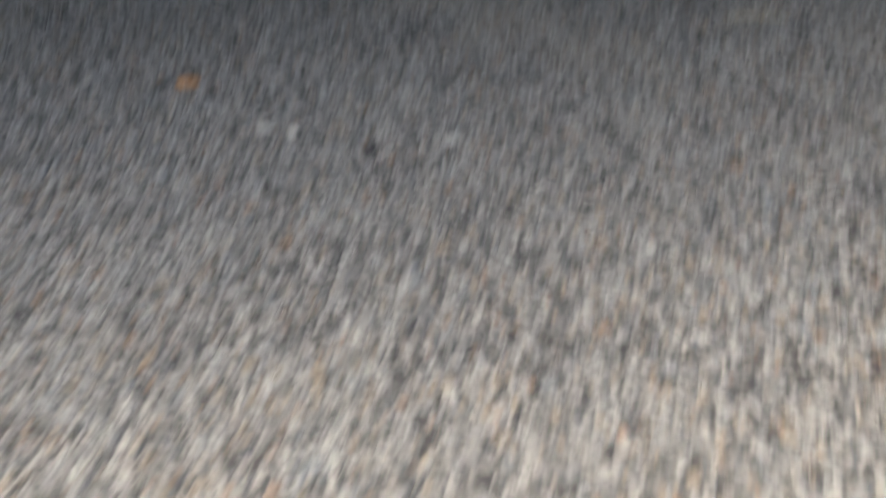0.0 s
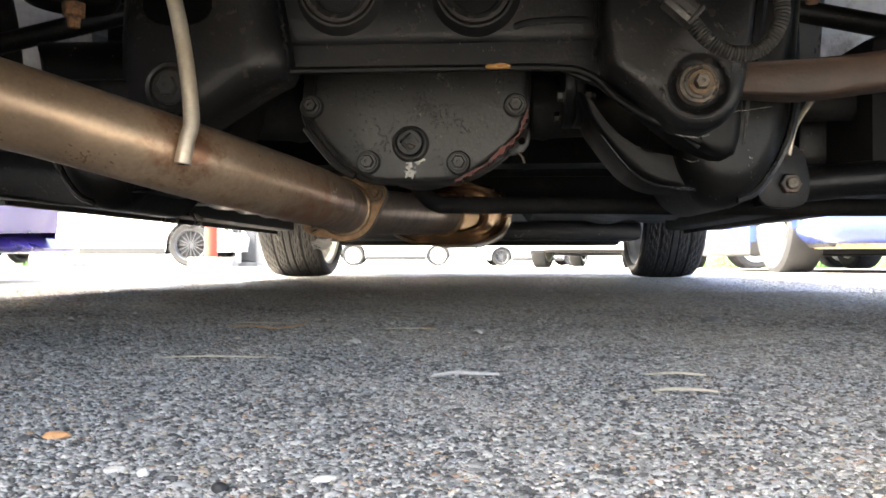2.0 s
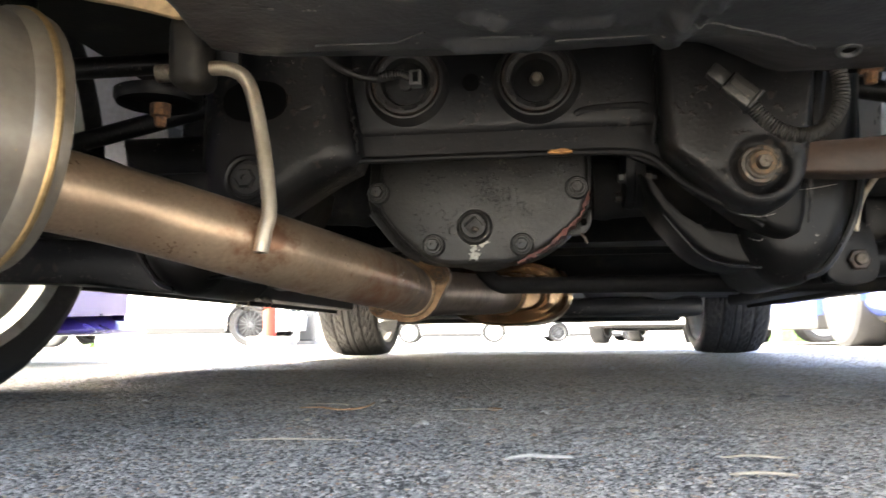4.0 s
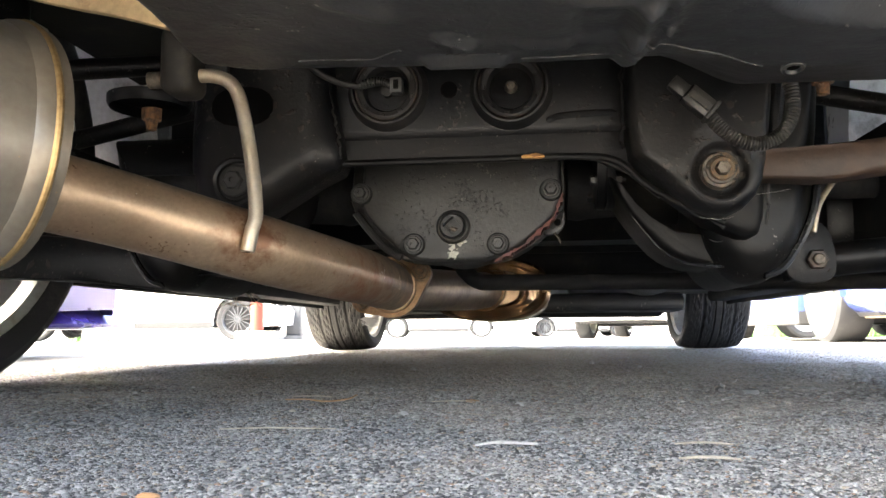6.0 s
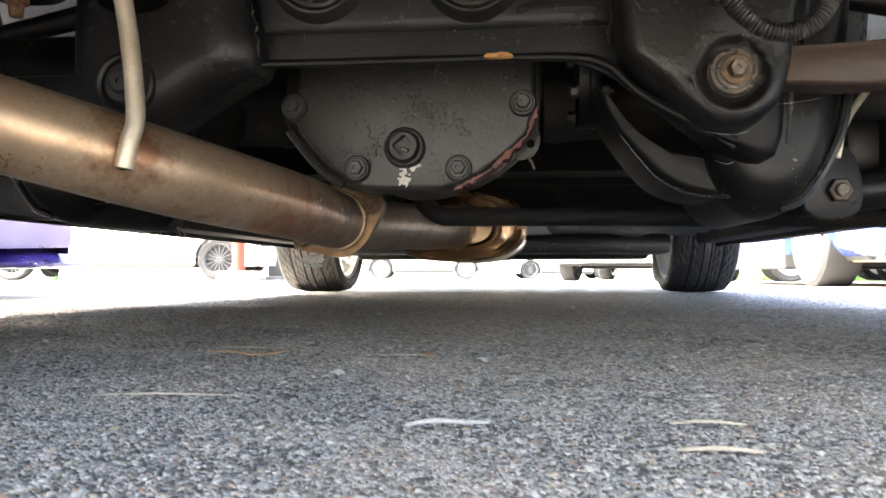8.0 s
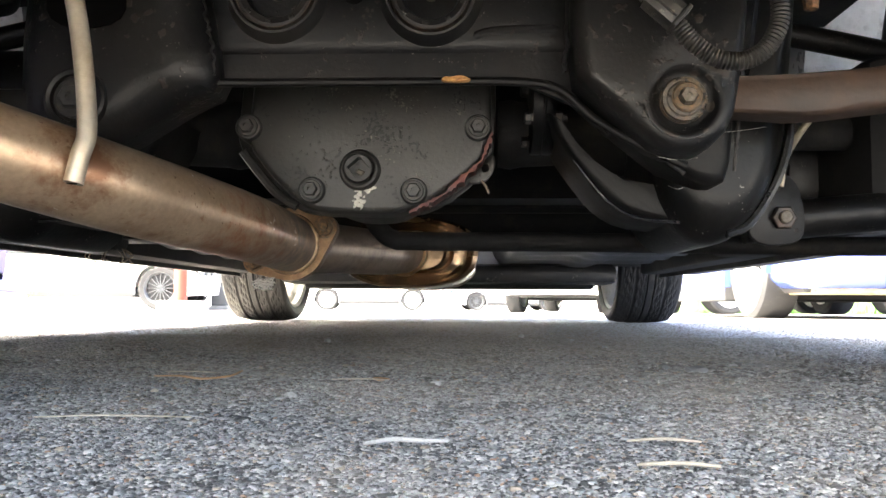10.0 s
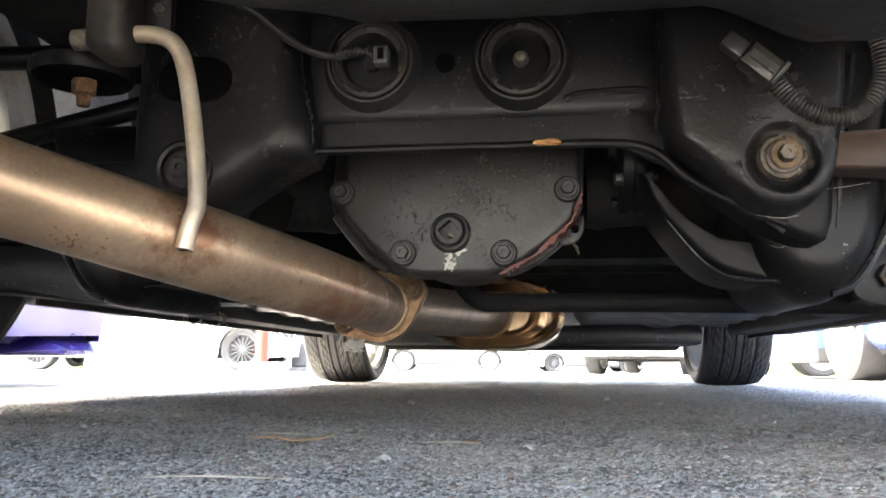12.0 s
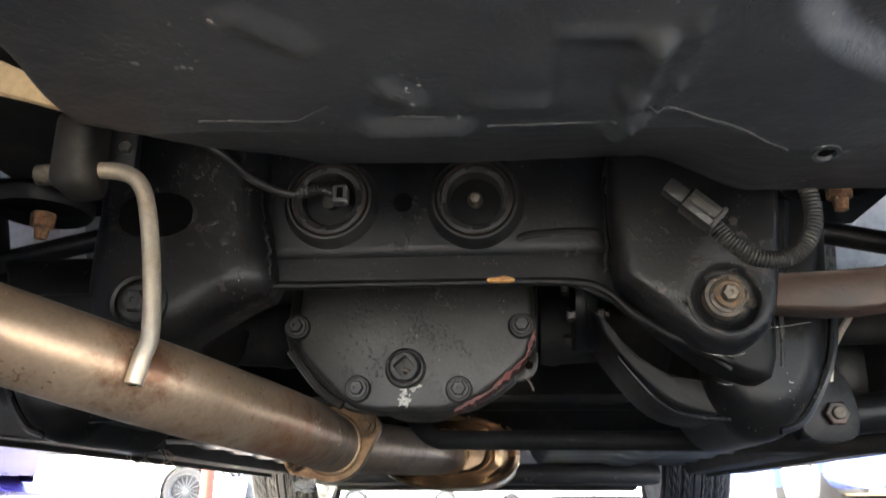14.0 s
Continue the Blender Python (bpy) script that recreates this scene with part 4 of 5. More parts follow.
boss = part("drain_boss", lathe([(0.0178, -0.004), (0.0168, 0.003), (0.0152, 0.0052), (0.0138, 0.0056), (0.0126, 0.0046), (0.0124, 0.0025), (0, 0.0025)], pose(-0.001, -0.056, 0.18, 90, 0, 0), 36), CAST, diff)


def build_plug(m):
    """A round plug with a square socket sunk into its face."""
    bm = bmesh.new()
    n = 36
    loop = lambda pts, h: [bm.verts.new(m @ Vector((x, y, h))) for x, y in pts]
    circle = [(math.cos(2 * math.pi * k / n), math.sin(2 * math.pi * k / n)) for k in range(n)]
    square = []
    for x, y in circle:
        k = max(abs(x), abs(y))
        square.append((x / k, y / k))
    rings = [loop([(x * 0.012, y * 0.012) for x, y in circle], 0.0), loop([(x * 0.012, y * 0.012) for x, y in circle], 0.0078), loop([(x * 0.011, y * 0.011) for x, y in circle], 0.009)]
    rings += [loop([(x * 0.0068, y * 0.0068) for x, y in square], 0.009), loop([(x * 0.0064, y * 0.0064) for x, y in square], -0.004)]
    for a, b in zip(rings, rings[1:]):
        for k in range(n):
            bm.faces.new((a[k], a[(k + 1) % n], b[(k + 1) % n], b[k]))
    bm.faces.new(rings[-1])
    return bm


part("drain_plug", build_plug(pose(-0.001, -0.0585, 0.18, 90, 0, 0) @ pose(0, 0, 0, 0, 0, 40)), CAST, diff, "square-drive drain plug")
part("rust_crumb", box((-0.003, -0.0655, -0.0035), (0.004, -0.0575, 0.001), 0.0012, 1, pose(0.0005, 0, 0.178, 0, 20, 0)), BOLT, diff, "rusty crumb in the plug")
rng = random.Random(4)


def ragged_strip(a, b, width, n, y0, y1, seed):
    """A thin strip in x and z from a to b with torn edges."""
    rr = random.Random(seed)
    a, b = Vector(a), Vector(b)
    d = (b - a).normalized()
    side = Vector((-d.y, d.x))
    up, low = [], []
    for k in range(n + 1):
        p = a.lerp(b, k / n)
        w = width * (0.35 + 0.65 * math.sin(math.pi * k / n) ** 0.5)
        up.append(p + side * w * rr.uniform(0.1, 0.7))
        low.append(p - side * w * rr.uniform(0.1, 1.0))
    return plate(up + list(reversed(low)), y0, y1, 0.0)


part("sealant", ragged_strip((0.04, 0.1445), (0.07, 0.1605), 0.0032, 16, -0.0565, -0.03, 1), SEALANT, diff, "dull red squeezed-out sealant")
part("sealant", ragged_strip((0.07, 0.1605), (0.1, 0.188), 0.0042, 16, -0.056, -0.03, 2), SEALANT, diff, "dull red squeezed-out sealant")
part("sealant", ragged_strip((0.1, 0.188), (0.109, 0.212), 0.0032, 12, -0.056, -0.03, 3), SEALANT, diff, "dull red squeezed-out sealant")
lug = [(0.088, 0.172), (0.098, 0.172), (0.107, 0.176), (0.112, 0.188), (0.11, 0.2), (0.098, 0.186)]
part("lug", plate(rounded(lug, 2), -0.034, -0.028, 0.001), CAST, diff, "small lug with a hole")
# the lug's hole is a black plate, its inner shade painted
part("lug_hole_shade", plate(rounded([(0.1, 0.1815), (0.1065, 0.1815), (0.1065, 0.1885), (0.1, 0.1885)], 2), -0.0348, -0.033, 0), SHADOW_HOLE, diff)
part("split_pin", tube([(0.1, -0.036, 0.174), (0.104, -0.037, 0.169), (0.106, -0.037, 0.163)], 0.0012, 6, up=(0, 1, 0)), BOLT, diff)
for k in range(34):
    bm = bmesh.new()
    t = rng.random()
    p = Vector((-0.0025 + rng.gauss(0, 0.004) + 0.008 * (t > 0.7), -0.0555, 0.149 + 0.0165 * t + rng.uniform(-0.003, 0.003)))
    bmesh.ops.create_icosphere(bm, subdivisions=1, radius=0.0016, matrix=Matrix.Translation(p) @ pose(0, 0, 0, 0, rng.uniform(0, 90), 0) @ Matrix.Diagonal((rng.uniform(0.4, 1.3), 0.35, rng.uniform(0.4, 1.6), 1)))
    part("corrosion_crust", bm, CRUST, diff, "pale crust under the plug")
for k in range(60):
    bm = bmesh.new()
    cx, cz = rng.choice(((0.02, 0.226), (0.03, 0.212), (-0.04, 0.197), (0.005, 0.236), (0.045, 0.235), (-0.03, 0.18)))
    p = Vector((cx + rng.gauss(0, 0.009), -0.0553, cz + rng.gauss(0, 0.006)))
    bmesh.ops.create_icosphere(bm, subdivisions=1, radius=0.0014, matrix=Matrix.Translation(p) @ pose(0, 0, 0, 0, rng.uniform(0, 90), 0) @ Matrix.Diagonal((rng.uniform(0.5, 1.3), 0.5, rng.uniform(0.4, 1.2), 1)))
    part("casting_blister", bm, CAST if k % 3 else DARK_BOLT, diff)
for s in (-1, 1):
    part("drive_flange", lathe([(0, 0), (0.03, 0), (0.032, 0.012), (0.03, 0.02), (0.028, 0.06), (0.038, 0.08), (0.038, 0.13), (0.016, 0.17), (0.014, 0.5), (0, 0.5)], pose(s * 0.115, 0.02, 0.225, 0, 90 * s, 0), 28), MATTE_BLACK, diff, "dark drive shaft and joint")
flange_at = Matrix.Translation((0.142, -0.03, 0.241)) @ pose(0, 0, 0, 0, 90, 0)
joint = part("shaft_flange", lathe([(0, 0.0), (0.043, 0.0), (0.0435, 0.001), (0.0435, 0.008), (0.0428, 0.0088), (0.0428, 0.0096), (0.0435, 0.0104), (0.0435, 0.0172), (0.043, 0.018), (0, 0.018)], flange_at, 48), ARM_BLACK, diff, "dark bolted drive shaft flange")
for k in range(4):
    at = flange_at @ Matrix.Rotation(radians(33 + 90 * k), 4, "Z") @ Matrix.Translation((0.0345, 0, 0))
    bm = bmesh.new()
    add_lathe(bm, [(0, -0.007), (0.0042, -0.007), (0.0052, -0.006), (0.0052, -0.0015), (0.0066, -0.001), (0.0066, 0.0)], at, 6)
    add_lathe(bm, [(0.0062, 0.018), (0.0062, 0.0235), (0.0052, 0.0245), (0.0032, 0.0245), (0.003, 0.028), (0, 0.028)], at, 6)
    part("flange_bolt", bm, DARK_BOLT, joint, "dirty hexagon bolt and nut")

# -- exhaust --
P0 = Vector((-0.0893, 0.075, 0.1277))
pipe_line = smooth_path([P0, (-0.0935, -0.06, 0.1315), (-0.1335, -0.21, 0.1417), (-0.2135, -0.3, 0.1655), (-0.252, -0.36, 0.1745), (-0.275, -0.395, 0.179)], 10)
exhaust = part("exhaust_pipe", tube(pipe_line, 0.0278, 40), PIPE, CAR, "brown heat-tinted steel exhaust pipe with rust spots")
axis = (P0 - pipe_line[1]).normalized()
turn = axis.to_track_quat("Z", "Y").to_matrix().to_4x4()
part("weld_bead", lathe([(0.027, -0.004), (0.0297, -0.003), (0.0308, 0.0), (0.0297, 0.003), (0.027, 0.004)], Matrix.Translation(P0 - axis * 0.004) @ turn, 40), WELD_PALE, exhaust, "pale rough weld bead")

ear = Vector((0.9, 0.0, 0.44))
ear = (ear - axis * ear.dot(axis)).normalized()
fl = Matrix.Translation(P0) @ Matrix((ear, axis.cross(ear), axis)).transposed().to_4x4()


def flange_mesh(m):
    discs = ((0.0, 0.036), (0.037, 0.0135), (-0.037, 0.0135))
    out = []
    for k in range(72):
        n = Vector((math.cos(k * math.pi / 36), math.sin(k * math.pi / 36)))
        c, r = max(discs, key=lambda d: d[0] * n.x + d[1])
        out.append(Vector((c, 0)) + r * n)
    bm = bmesh.new()
    a = [bm.verts.new(m @ Vector((p.x, p.y, 0.0))) for p in out]
    b = [bm.verts.new(m @ Vector((p.x, p.y, 0.0065))) for p in out]
    n = len(out)
    for k in range(n):
        bm.faces.new((a[k], a[(k + 1) % n], b[(k + 1) % n], b[k]))
    bm.faces.new(a), bm.faces.new(b)
    return bm


bm = flange_mesh(fl)
part("flange", bm, GOLD, exhaust, "golden brown flange with two bolts")
bm = flange_mesh(fl @ Matrix.Translation((0, 0, 0.008)))
part("flange", bm, DARK_STEEL, exhaust, "dark mating flange")
for s in (-1, 1):
    bm = bmesh.new()
    add_lathe(bm, [(0, -0.012), (0.0048, -0.012), (0.005, -0.008), (0.009, -0.008), (0.009, -0.001), (0.0115, -0.001), (0.0115, 0.0)], fl @ Matrix.Translation((s * 0.0385, 0, 0)), 6 if s < 0 else 18)
    part("flange_bolt", bm, DARK_RUST, exhaust, "rusty flange bolt")
front_line = smooth_path([P0 + axis * 0.02, (-0.05, 0.16, 0.128), (-0.015, 0.25, 0.13), (0.005, 0.33, 0.135)], 8)
part("front_pipe", tube(front_line, 0.0262, 32), DARK_STEEL, CAR, "dark steel front pipe")
RC = Vector((0.008, 0.335, 0.136))


def oval_can(centre, length, rx, rz, m, square=0.8):
    """An oval can along y with crimped end rims."""
    bm = bmesh.new()
    rings = []
    for y, k in ((0.0, 0.3), (0.0, 0.52), (-0.005, 0.57), (-0.006, 0.62), (0.003, 0.68), (0.006, 0.8), (0.004, 0.88), (-0.006, 0.93), (-0.01, 0.98), (-0.008, 1.04), (0.0, 1.055), (0.008, 1.045), (0.013, 1.0), (length * 0.5, 1.01), (length - 0.012, 1.0), (length, 1.03), (length, 0.6), (length, 0.2)):
        ring = []
        for i in range(56):
            a = 2 * math.pi * i / 56
            c, s = math.cos(a), math.sin(a)
            ring.append(bm.verts.new(m @ Vector((rx * k * math.copysign(abs(c) ** square, c), y, rz * k * math.copysign(abs(s) ** square, s)))))
        rings.append(ring)
    for a, b in zip(rings, rings[1:]):
        for i in range(56):
            bm.faces.new((a[i], a[(i + 1) % 56], b[(i + 1) % 56], b[i]))
    bm.faces.new(rings[0]), bm.faces.new(rings[-1])
    return bm


part("resonator", oval_can(RC, 0.3, 0.086, 0.044, Matrix.Translation(RC)), RESONATOR, CAR, "oval golden steel resonator can")
part("weld_bead", lathe([(0.026, -0.004), (0.03, -0.002), (0.03, 0.003), (0.026, 0.005)], pose(0.002, 0.32, 0.134, 90, 0, -6), 32), GOLD, CAR, "golden weld ring")
part("front_pipe", tube(smooth_path([(0.01, 0.62, 0.136), (0.03, 0.9, 0.16), (0.03, 1.5, 0.2), (0.03, 2.0, 0.2)], 6), 0.026, 20), DARK_STEEL, CAR, "dark steel front pipe")
# muffler
MD = Vector((-0.48, -0.87, 0.05)).normalized()
mm = Matrix.Translation((-0.2615, -0.385, 0.197)) @ MD.to_track_quat("Y", "Z").to_matrix().to_4x4()
part("muffler", oval_can(RC, 0.36, 0.0775, 0.0775, mm, 0.95), ALUMINISED, CAR, "aluminised steel muffler with a golden crimped rim")
rim = bmesh.new()
ring = []
for i in range(57):
    a = 2 * math.pi * i / 56
    c, s = math.cos(a), math.sin(a)
    ring.append(mm @ Vector((0.0806 * math.copysign(abs(c) ** 0.95, c), 0.001, 0.0806 * math.copysign(abs(s) ** 0.95, s))))
part("muffler_rim", add_tube(rim, ring, 0.0026, 10, cap=False, up=MD), RIM_GOLD, CAR, "golden brown rim")
# hanger
rod = smooth_path([(-0.222, -0.25, 0.281), (-0.19, -0.25, 0.283), (-0.168, -0.25, 0.281), (-0.155, -0.25, 0.272), (-0.1475, -0.25, 0.252), (-0.1375, -0.256, 0.21), (-0.131, -0.262, 0.17), (-0.1325, -0.266, 0.154), (-0.135, -0.268, 0.1375)], 8)
part("hanger_rod", tube(rod, 0.0056, 18, up=(0, 1, 0)), ZINC, CAR, "bent bare steel hanger rod")
# black disc paints the shade inside the rod's open end
part("rod_bore_shade", lathe([(0.0036, 0.0), (0, 0.0)], Matrix.Translation(rod[-1] + Vector((-0.0002, 0, -0.0004))), 14), SHADOW_HOLE, CAR)
part("weld_bead", tube([(-0.14, -0.258, 0.146), (-0.1385, -0.256, 0.156), (-0.137, -0.252, 0.168)], [0.0035, 0.005, 0.0035], 8, up=(0, 1, 0)), RUST, CAR, "rusty weld")
part("hanger_rubber", box((-0.2115, -0.27, 0.2655), (-0.1835, -0.232, 0.321), 0.009, 4), HANGER, CAR, "brownish rubber exhaust hanger")
part("hanger_bracket", box((-0.1865, -0.243, 0.286), (-0.164, -0.235, 0.36), 0.003, 2), ARM_BLACK, CAR, "black sheet hanger bracket")
part("bracket_bolt", lathe([(0, 0.004), (0.0035, 0.004), (0.0045, 0.003), (0.0045, 0.0)], pose(-0.1715, -0.243, 0.302, 90, 0, 0), 6), DARK_BOLT, CAR)
part("rod_end", lathe([(0, 0.006), (0.0062, 0.006), (0.007, 0.004), (0.007, -0.005), (0, -0.006)], pose(-0.222, -0.25, 0.281, 0, 90, 0), 16), BOLT, CAR)

# -- links and bar --
part("anti_roll_bar", tube(smooth_path([(-0.06, 0.16, 0.2), (-0.02, 0.13, 0.165), (-0.004, 0.1, 0.146), (0.012, 0.09, 0.134), (0.04, 0.09, 0.132), (0.2, 0.09, 0.131), (0.42, 0.09, 0.128), (0.56, 0.09, 0.128)], 8), 0.0095, 16), MATTE_BLACK, CAR, "black anti-roll bar")
part("lateral_link", plate(rounded([(0.24, 0.2225), (0.283, 0.2235), (0.314, 0.2255), (0.37, 0.231), (0.6, 0.262), (0.6, 0.23), (0.37, 0.202), (0.318, 0.1955), (0.28, 0.1985), (0.24, 0.2005)], 1), -0.178, -0.152, 0.007, 3), LINK_BROWN, CAR, "dark lateral link with rusty lower edge")
part("lateral_link", box((-0.6, -0.175, 0.194), (-0.2, -0.15, 0.2195), 0.006, 2), BLACK, CAR, "black lateral link")
part("lateral_link", plate(rounded([(-0.28, 0.12), (-0.28, 0.163), (-0.315, 0.17), (-0.44, 0.185), (-0.62, 0.19), (-0.62, 0.14), (-0.45, 0.136), (-0.32, 0.122)], 1), -0.035, 0.0, 0.006), BLACK, CAR, "black pressed lateral link")
part("lateral_link", tube(smooth_path([(0.33, -0.0, 0.14), (0.44, -0.01, 0.15), (0.62, -0.03, 0.16)], 6), 0.017, 16), BLACK, CAR, "black round lateral link")
part("link_bush", lathe([(0.02, -0.02), (0.021, -0.016), (0.021, 0.016), (0.019, 0.02), (0.013, 0.02), (0.012, 0.016), (0, 0.016)], pose(-0.301, -0.032, 0.1425, 90, 0, 0), 28), DARK_BOLT, CAR)
part("link_bolt", hexbolt((-0.301, -0.048, 0.1425), 0.006, 0.008, 0.0105), BOLT, CAR)
part("link_bracket", plate(rounded([(0.325, 0.12), (0.37, 0.12), (0.374, 0.145), (0.366, 0.18), (0.335, 0.185), (0.325, 0.16)], 2), -0.028, -0.022, 0.001), BLACK, CAR, "black link bracket")
part("link_bolt", hexbolt((0.3535, -0.029, 0.143), 0.0105, 0.007, 0.0), BUSH_RING, CAR, "hexagon link bolt")
part("bolt_end", lathe([(0, 0.005), (0.0045, 0.005), (0.0056, 0.004), (0.0056, 0.0)], pose(0.3535, -0.035, 0.143, 90, 0, 0), 16), BOLT, CAR, "worn threaded bolt end")
# hub carriers and springs beside the wheels
for s in (-1, 1):
    part("hub_carrier", box((min(s * 0.52, s * 0.6), -0.07, 0.16), (max(s * 0.52, s * 0.6), 0.07, 0.42), 0.02, 2), BLACK, CAR, "black hub carrier")
    part("strut", lathe([(0.03, 0), (0.032, 0.3), (0.05, 0.3), (0.05, 0.32), (0, 0.32)], pose(s * 0.56, 0.02, 0.36, 0, 0, 0), 20), BLACK, CAR, "black suspension strut")
# wiring on the car's right
plug_m = pose(0.2055, -0.25, 0.243, 0, 42, 0) @ Matrix.Diagonal((0.85, 0.85, 0.85, 1))
conn = part("wire_connector", box((-0.014, -0.01, -0.0085), (0.014, 0.006, 0.0085), 0.0015, 2, plug_m), PLASTIC, CAR, "dusty grey plastic wire connector")
part("connector_cap", box((-0.031, -0.007, -0.0062), (-0.014, 0.004, 0.0062), 0.0015, 2, plug_m), PLASTIC, conn)
part("connector_rib", box((-0.012, -0.0125, -0.0035), (0.011, -0.0095, 0.0035), 0.0008, 1, plug_m), PLASTIC, conn)
# black slivers paint the shade in the connector's gaps
part("connector_gap_shade", box((-0.0145, -0.0102, -0.0072), (-0.0128, 0.0062, 0.0072), 0.0, 1, plug_m), SHADOW_HOLE, conn)
part("latch_gap_shade", box((0.0146, -0.006, -0.004), (0.0152, 0.003, 0.004), 0.0, 1, plug_m), SHADOW_HOLE, conn)
part("connector_lip", box((0.011, -0.0125, -0.0095), (0.0145, 0.0075, 0.0095), 0.001, 1, plug_m), PLASTIC, conn)
hose = smooth_path([(0.212, -0.25, 0.2345), (0.222, -0.25, 0.2225), (0.235, -0.25, 0.2135), (0.25, -0.25, 0.2115), (0.263, -0.25, 0.218), (0.2715, -0.25, 0.233), (0.272, -0.25, 0.25), (0.268, -0.25, 0.268)], 14)
part("corrugated_hose", tube(hose, [0.0048 + (0.0009 if k % 2 else 0) for k in range(len(hose))], 14, up=(0, 1, 0)), PLASTIC, CAR, "dusty corrugated cable hose")
part("sensor_wire", tube(smooth_path([(-0.16, -0.21, 0.335), (-0.125, -0.2, 0.318), (-0.1, -0.185, 0.3), (-0.075, -0.172, 0.2935), (-0.048, -0.168, 0.297), (-0.038, -0.168, 0.291)], 8), 0.003, 10), RUBBER, CAR, "thin black wire")
part("wire_sheath", tube(smooth_path([(-0.072, -0.1725, 0.2935), (-0.06, -0.1725, 0.2965), (-0.05, -0.173, 0.296), (-0.042, -0.174, 0.2915)], 8), [0.0024, 0.0034, 0.0028, 0.0038, 0.003, 0.004, 0.0032, 0.004, 0.003, 0.0041, 0.0033, 0.0041, 0.003, 0.004, 0.0032, 0.0038, 0.003, 0.0038, 0.003, 0.0036, 0.003, 0.0035, 0.003, 0.0034, 0.003][:25], 9), PLASTIC, CAR, "frayed dusty wire sheath")
part("sensor_plug", box((-0.0425, -0.178, 0.2845), (-0.0315, -0.166, 0.298), 0.0015, 2), PLUG_GREY, CAR, "grey two-pin plug")
# black inset paints the shade between the plug's pins
part("plug_slot_shade", box((-0.0392, -0.1784, 0.2873), (-0.0345, -0.1775, 0.2957), 0.0), SHADOW_HOLE, CAR)
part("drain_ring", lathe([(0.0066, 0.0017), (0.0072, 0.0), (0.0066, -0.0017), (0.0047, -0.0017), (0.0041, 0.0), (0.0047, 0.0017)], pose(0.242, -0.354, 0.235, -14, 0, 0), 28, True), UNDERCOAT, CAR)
# black disc paints the shade within the drain ring
part("drain_hole_shade", lathe([(0.0046, 0.0), (0, 0.0)], pose(0.242, -0.354, 0.2353, -14, 0, 0), 20), SHADOW_HOLE, CAR)
part("body_mount", lathe([(0.034, 0), (0.036, 0.004), (0.036, 0.01), (0.03, 0.012), (0, 0.012)], pose(0.309, -0.2, 0.279, 0, 0, 0), 28), ARM_BLACK, CAR, "black body mount washer")
part("mount_bolt", lathe([(0, -0.02), (0.0045, -0.019), (0.0055, -0.011), (0.0085, -0.01), (0.009, 0.0), (0, 0.0)], pose(0.311, -0.2, 0.279), 7), CRUSTY, CAR, "rusty mount bolt")
part("body_mount", lathe([(0.034, 0), (0.036, 0.004), (0.036, 0.01), (0.03, 0.012), (0, 0.012)], pose(-0.252, -0.2, 0.272, 0, 0, 0), 28), ARM_BLACK, CAR, "black body mount washer")
part("mount_bolt", lathe([(0, -0.02), (0.0045, -0.019), (0.0055, -0.011), (0.0085, -0.01), (0.009, 0.0), (0, 0.0)], pose(-0.25, -0.2, 0.272), 7), CRUSTY, CAR, "worn mount bolt")
part("heat_shield", plate(rounded([(-0.34, 0.385), (-0.34, 0.345), (-0.27, 0.325), (-0.226, 0.315), (-0.176, 0.2995), (-0.188, 0.314), (-0.226, 0.337), (-0.28, 0.36)], 1), -0.302, -0.296, 0.002), TAN_STEEL, CAR, "tan stained sheet steel heat shield")
for s in (-1, 1):
    bm = bmesh.new()
    rows = []
    for k in range(25):
        a = math.pi * (-0.05 + 1.1 * k / 24)
        rows.append([bm.verts.new((s * x, 0.412 * math.cos(a), 0.32 + 0.412 * math.sin(a))) for x in (0.55, 0.64, 0.74, 0.825)])
    for a, b in zip(rows, rows[1:]):
        for k in range(3):
            bm.faces.new((a[k], a[k + 1], b[k + 1], b[k]))
    part("wheelhouse", bm, PRIMER, CAR, "pale grey dusty wheelhouse sheet")
for s in (-1, 1):
    bm = bmesh.new()
    rows = []
    for k in range(25):
        a = math.pi * (-0.02 + 1.08 * k / 24)
        rows.append([bm.verts.new((s * x, AXLE_F + 0.362 * math.cos(a), 0.32 + 0.362 * math.sin(a))) for x in (0.5, 0.6, 0.72, 0.822)])
    for a, b in zip(rows, rows[1:]):
        for k in range(3):
            bm.faces.new((a[k], a[k + 1], b[k + 1], b[k]))
    bm.faces.new([r[0] for r in rows])
    part("wheel_liner", bm, UNDERCOAT, CAR, "black front wheel liner")
part("suspension_arm", tube([(-0.3, 0.08, 0.36), (-0.62, 0.1, 0.3)], 0.012, 12), BLACK, CAR, "black suspension arm")
part("suspension_arm", tube([(-0.34, 0.16, 0.44), (-0.62, 0.05, 0.4)], 0.014, 12), BLACK, CAR, "black suspension arm")
part("suspension_arm", tube([(0.3, 0.08, 0.36), (0.62, 0.1, 0.3)], 0.012, 12), BLACK, CAR, "black suspension arm")
part("brake_line", tube(smooth_path([(0.39, -0.02, 0.24), (0.36, -0.03, 0.2), (0.352, -0.03, 0.17)], 6), 0.003, 8), ZINC, CAR, "thin steel brake line")
part("canister", box((0.4, 0.08, 0.17), (0.5, 0.16, 0.24), 0.012, 2), BLACK, CAR, "black canister")
frng = random.Random(3)
knot = [Vector((-0.113 + frng.uniform(-0.011, 0.011), 0.07 + frng.uniform(-0.006, 0.006), 0.088 + frng.uniform(-0.006, 0.006))) for _ in range(60)]
